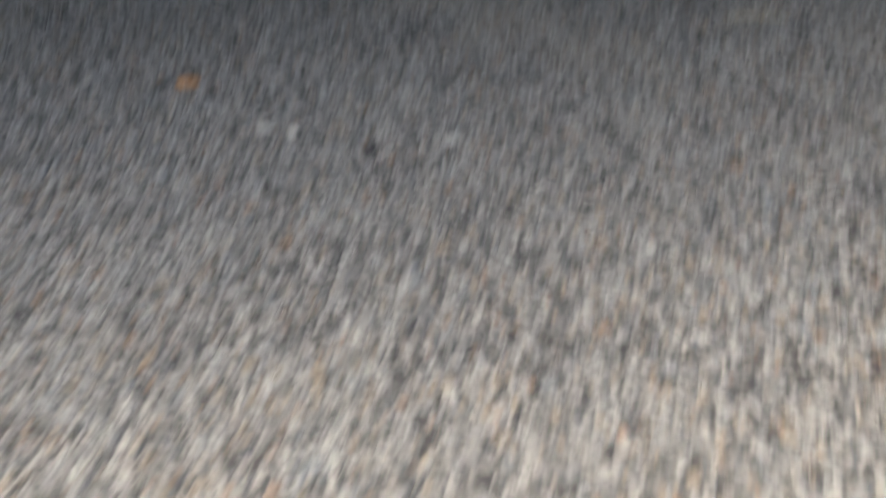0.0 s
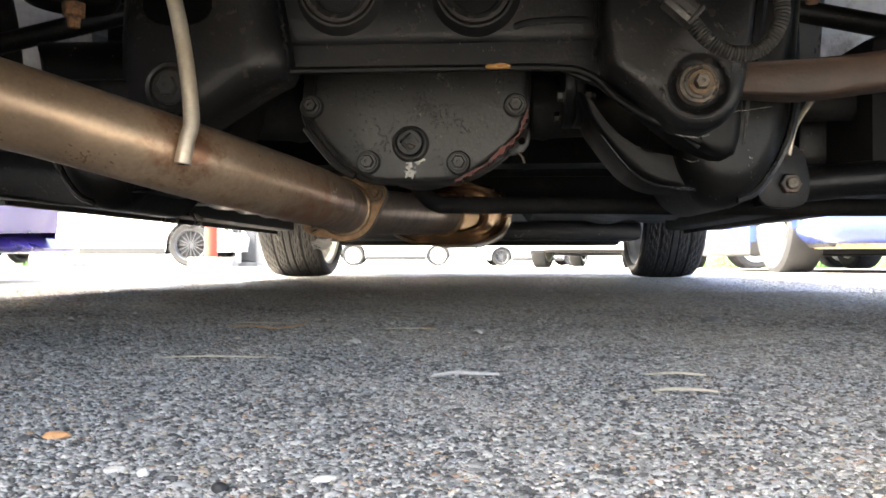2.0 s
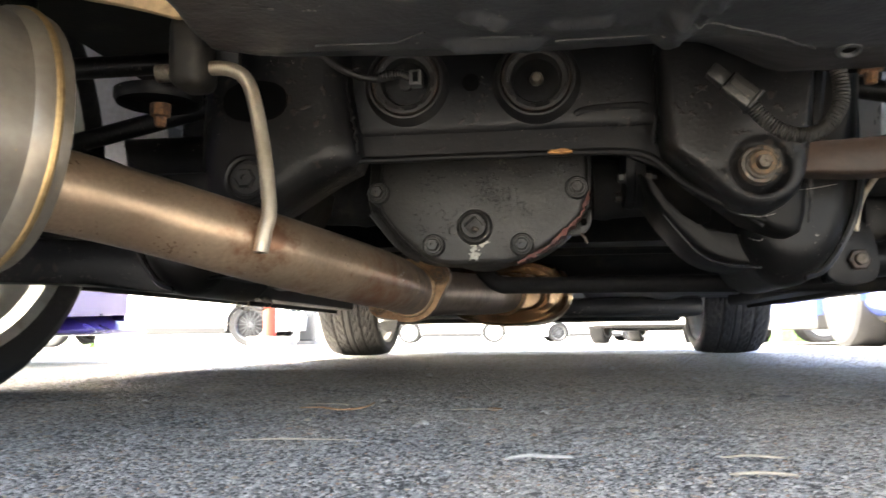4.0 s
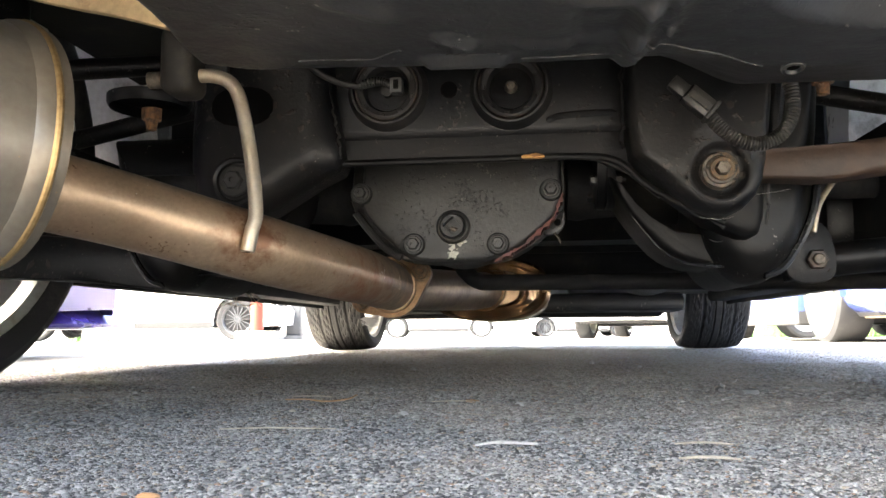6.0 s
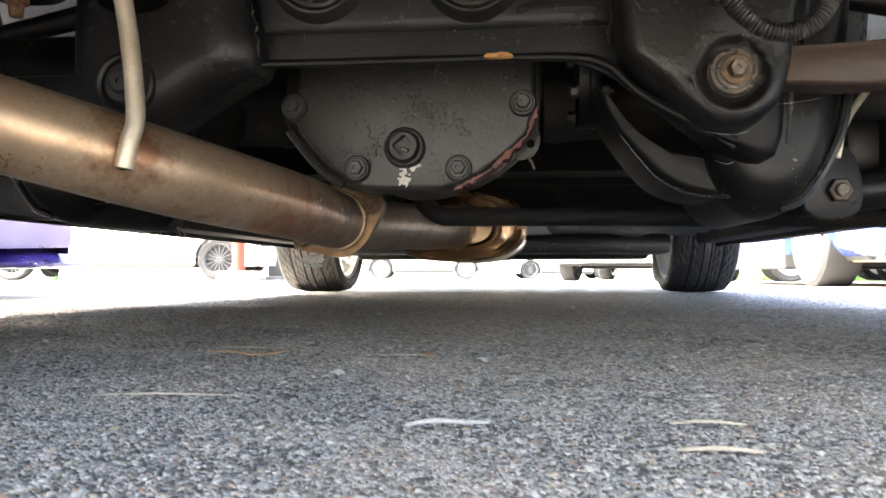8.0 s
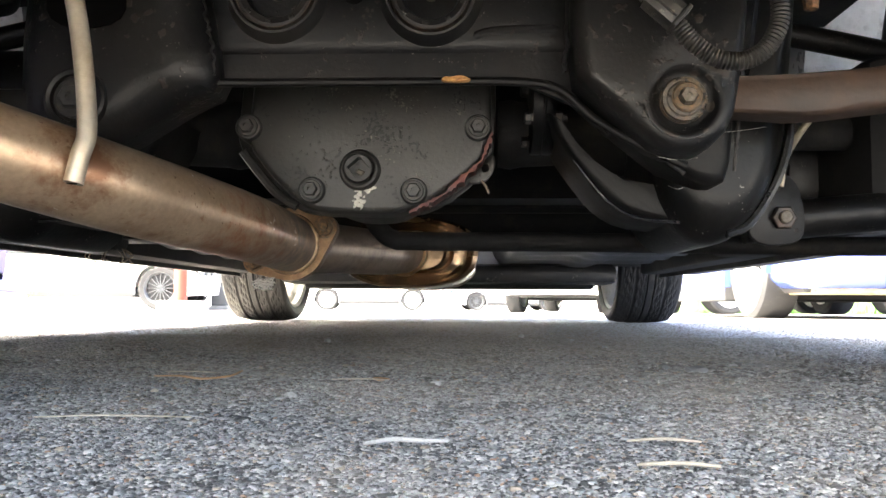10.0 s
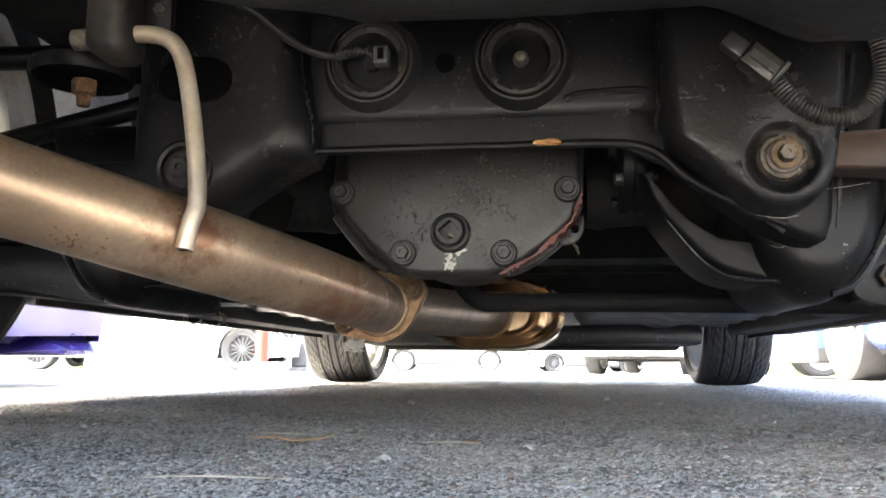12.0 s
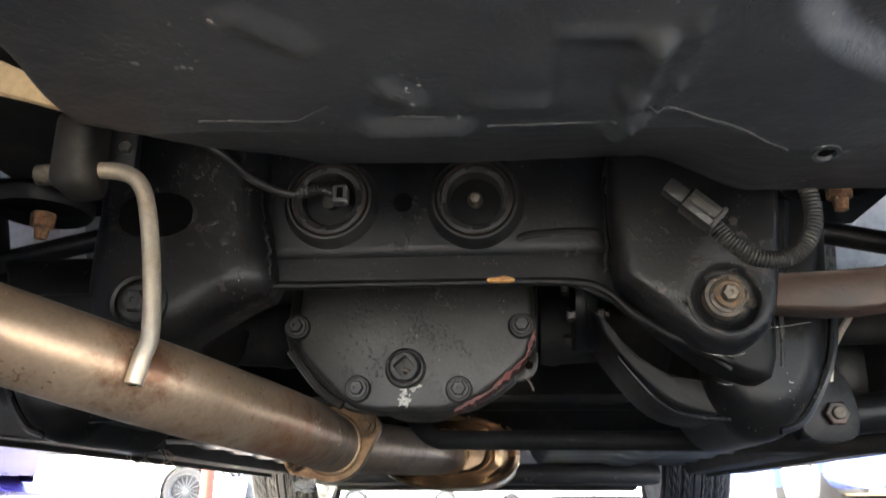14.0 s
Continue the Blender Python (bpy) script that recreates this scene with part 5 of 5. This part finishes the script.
fluff = tube(smooth_path(knot, 4), 0.00045, 4)
part("cobweb", fluff, COBWEB, CAR, "wisp of pale cobweb on the flange")
for a, b, c in (((0.214, -0.19, 0.166), (0.228, -0.193, 0.1635), (0.24, -0.19, 0.1655)), ((0.225, -0.17, 0.15), (0.231, -0.172, 0.1475), (0.236, -0.17, 0.149)), ((0.256, -0.17, 0.186), (0.275, -0.168, 0.188), (0.293, -0.166, 0.191)), ((-0.19, -0.12, 0.172), (-0.16, -0.15, 0.168), (-0.13, -0.17, 0.17))):
    part("cobweb", tube(smooth_path([a, b, c], 6), 0.0001, 5), COBWEB, CAR, "thin cobweb strand")
for k in range(9):
    p = Vector((-0.285 + frng.uniform(-0.02, 0.02), 0.1, 0.124))
    part("wire_end", tube(smooth_path([p, p + Vector((frng.uniform(-0.01, 0.01), 0, -0.008)), p + Vector((frng.uniform(-0.014, 0.014), 0, -0.016))], 4), 0.0006, 5), BOLT, CAR, "frayed wire end")
for s in (-1, 1):
    part("trailing_arm", box((min(s * 0.43, s * 0.5), -0.02, 0.14), (max(s * 0.43, s * 0.5), 0.5, 0.29), 0.02, 2), MATTE_BLACK, CAR, "black trailing arm")
for s in (-1, 1):
    part("floor_rail", box((min(s * 0.4, s * 0.66), 0.3, 0.166), (max(s * 0.4, s * 0.66), 0.62, 0.3), 0.012, 2), MATTE_BLACK, CAR, "black floor rail")

# -- small fittings under the floor --
for x, y, z, w in ((0.36, 0.45, 0.158, 0.012), (0.44, 0.5, 0.154, 0.016), (0.52, 0.48, 0.15, 0.02), (0.3, 0.52, 0.155, 0.014), (-0.28, 0.32, 0.15, 0.012), (-0.36, 0.34, 0.152, 0.016), (-0.46, 0.36, 0.15, 0.014), (-0.22, 0.33, 0.146, 0.01)):
    clip = part("line_clip", box((x - w, y - 0.012, z), (x + w, y + 0.012, z + 0.045), 0.004, 2), MATTE_BLACK, CAR, "black clip for floor lines")
    part("clip_bolt", hexbolt((x, y - 0.013, z + 0.012), 0.0055, 0.006), DARK_BOLT, clip)
part("fuel_line", tube(smooth_path([(0.33, 0.45, 0.162), (0.35, 0.44, 0.15), (0.375, 0.44, 0.146), (0.392, 0.44, 0.155), (0.388, 0.45, 0.168)], 8), 0.004, 10), BOLT, CAR, "looped brown fuel line")
part("floor_line", tube(smooth_path([(0.2, 0.5, 0.162), (0.35, 0.5, 0.158), (0.5, 0.52, 0.156), (0.62, 0.6, 0.16)], 8), 0.0045, 10), MATTE_BLACK, CAR, "black line along the floor")
part("floor_line", tube(smooth_path([(-0.18, 0.34, 0.155), (-0.3, 0.335, 0.158), (-0.42, 0.34, 0.16), (-0.6, 0.4, 0.165)], 8), 0.0045, 10), MATTE_BLACK, CAR, "black line along the floor")


# ---- parked cars and the yard beyond ----
def parked_car(name, at, turn_deg, paint, label, length=4.3, width=1.7, ride=0.2, wheel_r=0.31, base=2.5, rim=None, spokes=10, spoke=0.012, tail=None):
    """A parked car with its nose to its own +y, standing at the middle between its axles."""
    root = thing(name, label, "car", at=(0, 0, 0))
    m = Matrix.Translation((at[0], at[1], ground_z(at[1]))) @ pose(0, 0, 0, 0, 0, turn_deg)
    yr, yf = -base / 2, base / 2
    y0, y1 = yr - (length - base) * 0.5, yf + (length - base) * 0.5
    arch = wheel_r + 0.045
    low = tail or ride + 0.06
    pts = [(y0 + 0.04, low)]
    for yc in (yr, yf):
        pts += [(yc - arch * 1.02, low if yc < 0 and tail else ride)]
        pts += [(yc + arch * math.cos(a), wheel_r + arch * math.sin(a)) for a in (math.pi * (1.06 - k / 12 * 1.12) for k in range(13))]
        pts += [(yc + arch * 1.02, ride)]
    pts += [(y1 - 0.03, ride + 0.02), (y1, 0.48)]
    for s in (-1, 1):
        bm = side_strip(pts, [(y0, 0.6), (y0 + 0.02, 0.9), (y0 + 0.5, 0.95), (y1 - 1.3, 0.9), (y1 - 1.0, 0.86), (y1 - 0.12, 0.68), (y1, 0.5)], s * width / 2, s * (width / 2 - 0.04), m)
        part("side_panel", bm, paint, root)
    prof = [(y1 - 0.03, ride + 0.02), (y1, 0.5), (y1 - 0.12, 0.68), (y1 - 1.0, 0.86), (y1 - 1.3, 0.9), (y1 - 2.0, 1.36), (y1 - 2.5, 1.42), (y0 + 0.9, 1.36), (y0 + 0.3, 0.95), (y0 + 0.02, 0.9), (y0, 0.6), (y0 + 0.04, low)]
    bm = bmesh.new()
    rows = []
    for y, z in prof:
        w = width / 2 - (0.005 if z < 0.96 else 0.32 * (z - 0.9))
        rows.append([bm.verts.new(m @ Vector((w * u, y + (0.06 * (1 - u * u) if y > 0 else -0.05 * (1 - u * u)) * (z < 0.8), z - 0.02 * u ** 4))) for u in (-1, -0.75, -0.4, 0, 0.4, 0.75, 1)])
    for r, q in zip(rows, rows[1:]):
        for k in range(6):
            bm.faces.new((r[k], r[k + 1], q[k + 1], q[k]))
    part("upper_body", bm, paint, root)
    for s in (-1, 1):
        bm = bmesh.new()
        quad = [(y1 - 1.38, 0.915), (y1 - 2.02, 1.34), (y0 + 0.95, 1.34), (y0 + 0.42, 0.965)]
        vs = [bm.verts.new(m @ Vector((s * (width / 2 - (0.32 * (z - 0.9)) + 0.004), y, z))) for y, z in quad]
        bm.faces.new(vs)
        bmesh.ops.solidify(bm, geom=bm.faces[:], thickness=0.01)
        part("side_window", bm, GLASS, root)
    part("underbody", box((-width / 2 + 0.1, y0 + 0.15, ride + 0.02), (width / 2 - 0.1, y1 - 0.15, ride + 0.15), 0.03, 1, m), DARK_TRIM, root)
    part("side_skirt", box((-width / 2 - 0.004, yr + arch, ride - 0.02), (width / 2 + 0.004, yf - arch, ride + 0.09), 0.01, 1, m), DARK_TRIM, root, "dark lower sill")
    part("headlight", box((width / 2 - 0.42, y1 - 0.12, 0.58), (width / 2 - 0.08, y1 + 0.005, 0.68), 0.02, 2, m), GLASS, root)
    part("headlight", box((-width / 2 + 0.08, y1 - 0.12, 0.58), (-width / 2 + 0.42, y1 + 0.005, 0.68), 0.02, 2, m), GLASS, root)
    for yc in (yr, yf):
        for s in (-1, 1):
            t = m @ pose(s * (width / 2 - 0.12), yc, wheel_r, 0, 90 * s, 0)
            r = wheel_r
            hub = part("wheel", lathe([(0, 0.05), (0.05, 0.07), (0.06, 0.05), (0.06, -0.05), (0, -0.05)], t, 16), DARK_ALLOY, root)
            part("tyre", lathe([(r * 0.72, -0.095), (r * 0.9, -0.105), (r * 0.98, -0.09), (r, -0.07), (r, 0.07), (r * 0.98, 0.09), (r * 0.9, 0.105), (r * 0.72, 0.095)], t, 40), DUSTY_TYRE, hub)
            part("rim", lathe([(r * 0.72, 0.098), (r * 0.735, 0.1), (r * 0.7, 0.09), (r * 0.64, 0.06), (r * 0.64, -0.09), (r * 0.72, -0.098)], t, 40), rim or ALLOY, hub)
            bm = bmesh.new()
            for k in range(spokes):
                add_box(bm, (-spoke, 0.03, 0.05), (spoke, r * 0.68, 0.075), 0.0, 1, t @ Matrix.Rotation(k * 2 * math.pi / spokes, 4, "Z"))
            part("spokes", bm, rim or ALLOY, hub)
            part("wheel_disc", lathe([(0, 0.02), (r * 0.64, 0.02), (r * 0.64, 0.0), (0, 0.0)], t, 32), DARK_TRIM if rim is DARK_ALLOY else ALLOY, hub)
    return root


parked_car("parked_car", (-7.03, 13.25), -87, WHITE_PAINT, "long white parked car with dark multi-spoke wheels", rim=DARK_ALLOY, spokes=16, spoke=0.006, ride=0.24, wheel_r=0.37, base=3.65, length=5.2)
parked_car("parked_car", (-3.0, 22.9), -84, WHITE_PAINT, "white parked saloon car with white wheels", base=2.42)
parked_car("parked_car", (1.2, 27.8), 100, SILVER_PAINT, "pale silver parked car with blue-grey wheels", rim=DARK_ALLOY)
parked_car("parked_car", (1.63, 11.64), -18, SILVER_PAINT, "pale grey small car parked facing away", width=1.5, base=2.3, length=3.4, ride=0.2)
parked_car("parked_car", (3.9, 9.9), -70, WHITE_PAINT, "cream white parked car beside a grass strip", ride=0.22)
blue = parked_car("parked_car", (2.5, 5.3), 0, BLUE_PAINT, "blue parked car standing ahead on the next bay", ride=0.13, wheel_r=0.325, length=4.0, tail=0.34)
part("rear_bumper", box((1.68, 3.3, 0.15), (3.3, 3.8, 0.56), 0.1, 5), BLUE_PAINT, blue, "blue rear bumper with rounded corners")
part("bumper_tray", box((1.8, 3.42, 0.125), (3.2, 3.8, 0.16), 0.012, 1), TAN_STEEL, blue, "dusty tray under the bumper")
part("muffler", lathe([(0, 0), (0.085, 0.01), (0.095, 0.04), (0.095, 0.5), (0.085, 0.53), (0, 0.54)], pose(2.0, 3.95, 0.235, -90, 0, 0), 24), ALLOY, blue, "pale steel muffler")
purple = parked_car("parked_car", (-2.12, -0.55), 0, PURPLE_PAINT, "glossy purple parked car with a low front splitter", ride=0.13)


def nose_ring(bm, inset, z, wide=False):
    out = rounded([(-1.24, 1.2), (-1.24, 1.58), (-1.27, 1.74), (-1.5, 1.81), (-2.12, 1.86), (-2.74, 1.81), (-2.97, 1.74), (-3.0, 1.2)] if wide else [(-1.29, 1.2), (-1.29, 1.42), (-1.36, 1.6), (-1.6, 1.7), (-2.12, 1.75), (-2.64, 1.7), (-2.88, 1.55), (-2.9, 1.2)], 2)
    c = Vector((-2.12, 1.3))
    return [bm.verts.new((*(c + (p - c) * inset), z)) for p in out]


def loft(levels, wide=False):
    bm = bmesh.new()
    rings = [nose_ring(bm, k, z, wide) for k, z in levels]
    for a, b in zip(rings, rings[1:]):
        for k in range(len(a)):
            bm.faces.new((a[k], a[(k + 1) % len(a)], b[(k + 1) % len(a)], b[k]))
    bm.faces.new(rings[0]), bm.faces.new(rings[-1])
    return bm


part("front_bumper", loft([(0.9, 0.11), (0.93, 0.135), (0.955, 0.17), (0.985, 0.18), (0.995, 0.215), (1.0, 0.3), (0.98, 0.4), (0.96, 0.5)]), PURPLE_PAINT, purple, "purple front bumper with a scooped lower edge")
bm = loft([(0.97, 0.088), (1.0, 0.093), (1.0, 0.102), (0.97, 0.112), (0.92, 0.135), (0.88, 0.18)], True)
part("splitter", bm, PURPLE_PAINT, purple, "purple front splitter")


def build_post():
    x, y = -4.43, 11.5
    g = ground_z(y)
    post = thing("bollard_post", "orange-red painted steel post on a concrete foot", "post")
    part("pole", lathe([(0, 1.2), (0.085, 1.2), (0.1, 1.18), (0.1, 0.12), (0, 0.12)], pose(x, y, g), 24), ORANGE, post)
    part("foot", box((x - 0.3, y - 0.2, g), (x + 0.38, y + 0.2, g + 0.15), 0.02, 2), CONCRETE, post)


build_post()


def concrete_piece(name, x, y, w, d, h, turn_deg, label, seed):
    """A weathered block with broken corners."""
    bm = box((-w / 2, -d / 2, -0.02), (w / 2, d / 2, h), min(w, h) * 0.18, 2)
    bmesh.ops.subdivide_edges(bm, edges=bm.edges[:], cuts=1, use_grid_fill=True)
    for v in bm.verts:
        v.co += 0.1 * h * noise.noise_vector(v.co * 9 + Vector((seed, 0, 0)))
    bmesh.ops.transform(bm, matrix=pose(x, y, ground_z(y), 0, 0, turn_deg), verts=bm.verts)
    return tagged(link_mesh(name, bm, CONCRETE), label, "concrete block")


concrete_piece("concrete_block", -5.75, 9.2, 0.34, 0.3, 0.2, 12, "broken pale concrete block on the asphalt", 1.3)
concrete_piece("concrete_block", -5.35, 9.1, 0.26, 0.24, 0.15, -20, "small broken concrete block with weeds beside it", 4.1)
for k, (x, y, turn_deg) in enumerate(((-5.25, 10.6, 4), (-6.35, 10.7, 2))):
    concrete_piece("wheel_stop", x, y, 0.6, 0.15, 0.11, turn_deg, "low pale concrete wheel stop on the asphalt", 7.0 + k)


def build_cabinet(x, y):
    g = ground_z(y)
    ob = thing("utility_cabinet", "narrow grey metal cabinet on a concrete base", "cabinet")
    part("case", box((x - 0.14, y - 0.14, g + 0.08), (x + 0.14, y + 0.14, g + 0.95), 0.015, 2), DARK_ALLOY, ob)
    part("door", box((x - 0.12, y - 0.15, g + 0.11), (x + 0.12, y - 0.139, g + 0.92), 0.004, 1), DARK_ALLOY, ob)
    part("base", box((x - 0.18, y - 0.18, g - 0.01), (x + 0.18, y + 0.18, g + 0.08), 0.01, 1), CONCRETE, ob)


build_cabinet(-4.4, 13.4)


def build_building():
    g = ground_z(36)
    wall = tagged(link_mesh("wall_north", box((-40, 36, g), (40, 36.3, g + 5), 0.0), WALL_WHITE), "long white panelled wall beyond the car park", "wall", kind="structure")
    for k in range(20):
        ob = link_mesh("panel", box((-39.9 + 4 * k, 35.96, g + 0.25), (-36.1 + 4 * k, 36.0, g + 4.9), 0.01, 1), WALL_WHITE)
        ob.parent = wall


build_building()


def build_grass():
    rng = np.random.default_rng(9)
    n = 45000
    x, y = rng.uniform(2.6, 11.5, n), rng.uniform(11.6, 13.6, n)
    x[:1500], y[:1500] = rng.normal(-5.95, 0.16, 1500), rng.normal(9.35, 0.08, 1500)
    h = rng.uniform(0.06, 0.3, n) * (0.6 + 0.4 * np.sin(x * 5.3))
    a, lean = rng.uniform(0, 6.283, n), rng.uniform(0.0, 0.08, (n, 2))
    w = 0.009
    g = np.array([ground_z(v) for v in y])
    p0 = np.stack([x - w * np.cos(a), y - w * np.sin(a), g], 1)
    p1 = np.stack([x + w * np.cos(a), y + w * np.sin(a), g], 1)
    p2 = np.stack([x + lean[:, 0] + 0.002, y + lean[:, 1], g + h], 1)
    verts = np.stack([p0, p1, p2], 1).reshape(-1, 3)
    me = bpy.data.meshes.new("grass")
    me.from_pydata(verts.tolist(), [], np.arange(3 * n).reshape(-1, 3).tolist())
    me.materials.append(LEAF)
    tagged(new("grass", me), "bright green grass beside the car park", "grass", kind="stuff")


build_grass()


# ---- litter on the asphalt ----
def litter(name, bm, material, label, category):
    return tagged(link_mesh(name, bm, material), label, category)


def twig(name, pts, r, material, label, category="twig"):
    path = smooth_path(pts, 5)
    n = len(path)
    return litter(name, tube(path, [r * (0.55 + 0.45 * math.sin(math.pi * (0.08 + 0.84 * k / (n - 1)))) for k in range(n)], 7, 0.7), material, label, category)


def pebble(x, y, sx, sy, sz, material, label, name="pebble", turn=0, seed=0):
    bm = bmesh.new()
    bmesh.ops.create_icosphere(bm, subdivisions=2, radius=1.0)
    for v in bm.verts:
        v.co *= 1 + 0.28 * noise.noise(v.co * 1.4 + Vector((seed * 7.1, seed, 0)))
    bmesh.ops.transform(bm, matrix=pose(x, y, sz * 0.55, 0, 0, turn) @ Matrix.Diagonal((sx, sy, sz, 1)), verts=bm.verts)
    return litter(name, bm, material, label, "stone" if name == "pebble" else name)


twig("wood_splinter", [(0.043, -0.335, 0.004), (0.056, -0.331, 0.0055), (0.068, -0.33, 0.005), (0.082, -0.325, 0.004)], 0.0017, PALE, "pale bleached wood splinter on the asphalt")
twig("straw", [(0.163, -0.372, 0.003), (0.18, -0.372, 0.004), (0.197, -0.373, 0.003)], 0.0013, STRAW, "pale yellow dry straw on the asphalt")
twig("straw", [(0.17, -0.312, 0.003), (0.188, -0.311, 0.004), (0.206, -0.313, 0.003)], 0.0012, STRAW, "grey dry straw on the asphalt")
twig("dry_stalk", [(-0.19, -0.005, 0.004), (-0.165, -0.012, 0.005), (-0.14, -0.025, 0.004), (-0.118, -0.02, 0.006), (-0.112, -0.002, 0.009)], 0.0014, BROWN_STRAW, "curled brown dry stalk on the asphalt")
twig("dry_stalk", [(-0.2, 0.05, 0.003), (-0.17, 0.045, 0.004), (-0.15, 0.045, 0.003)], 0.0011, STRAW, "short dry stalk on the asphalt")
twig("dry_stalk", [(-0.16, -0.255, 0.003), (-0.12, -0.252, 0.004), (-0.07, -0.248, 0.003)], 0.0009, STRAW, "thin brown stalk on the asphalt")
twig("straw", [(-0.03, -0.01, 0.003), (0.0, -0.012, 0.004), (0.02, -0.01, 0.003)], 0.001, STRAW, "pale straw lying on the asphalt")
pebble(0.009, 0.012, 0.009, 0.006, 0.002, DRY_LEAF, "scrap of brown leaf on the asphalt", "leaf_scrap", 20, 2)
pebble(-0.096, -0.492, 0.0052, 0.0046, 0.0018, DRY_LEAF, "orange brown leaf scrap on the asphalt", "leaf_scrap", 15, 3)
pebble(-0.036, -0.545, 0.0022, 0.002, 0.002, PALE, "white stone on the asphalt", seed=4)
pebble(-0.047, -0.542, 0.0036, 0.0021, 0.0016, PALE, "pale flat stone on the asphalt", turn=20, seed=5)
pebble(0.026, -0.548, 0.0042, 0.0019, 0.0015, PALE, "pale stone chip on the asphalt", turn=25, seed=6)
pebble(-0.004, -0.561, 0.0028, 0.0026, 0.0022, DARK_TRIM, "black crumb on the asphalt", seed=7)
pebble(0.321, 0.126, 0.0115, 0.007, 0.005, CONCRETE, "grey flat stone on the asphalt", turn=8, seed=8)
pebble(0.298, 0.17, 0.006, 0.005, 0.004, CONCRETE, "small pale stone on the asphalt", seed=9)
pebble(0.189, 0.956, 0.0055, 0.005, 0.005, PALE, "white pebble on the asphalt", seed=10)
pebble(-0.163, 0.69, 0.0055, 0.005, 0.005, PALE, "white pebble on the asphalt", seed=11)
rng = random.Random(12)
for k in range(26):
    y = rng.uniform(-0.2, 2.6)
    s = rng.uniform(0.0018, 0.004)
    pebble(rng.uniform(-0.6, 0.7), y, s * 1.3, s, s * 0.8, PALE if k % 3 else STRAW, "loose pale grit stone on the asphalt", seed=20 + k)
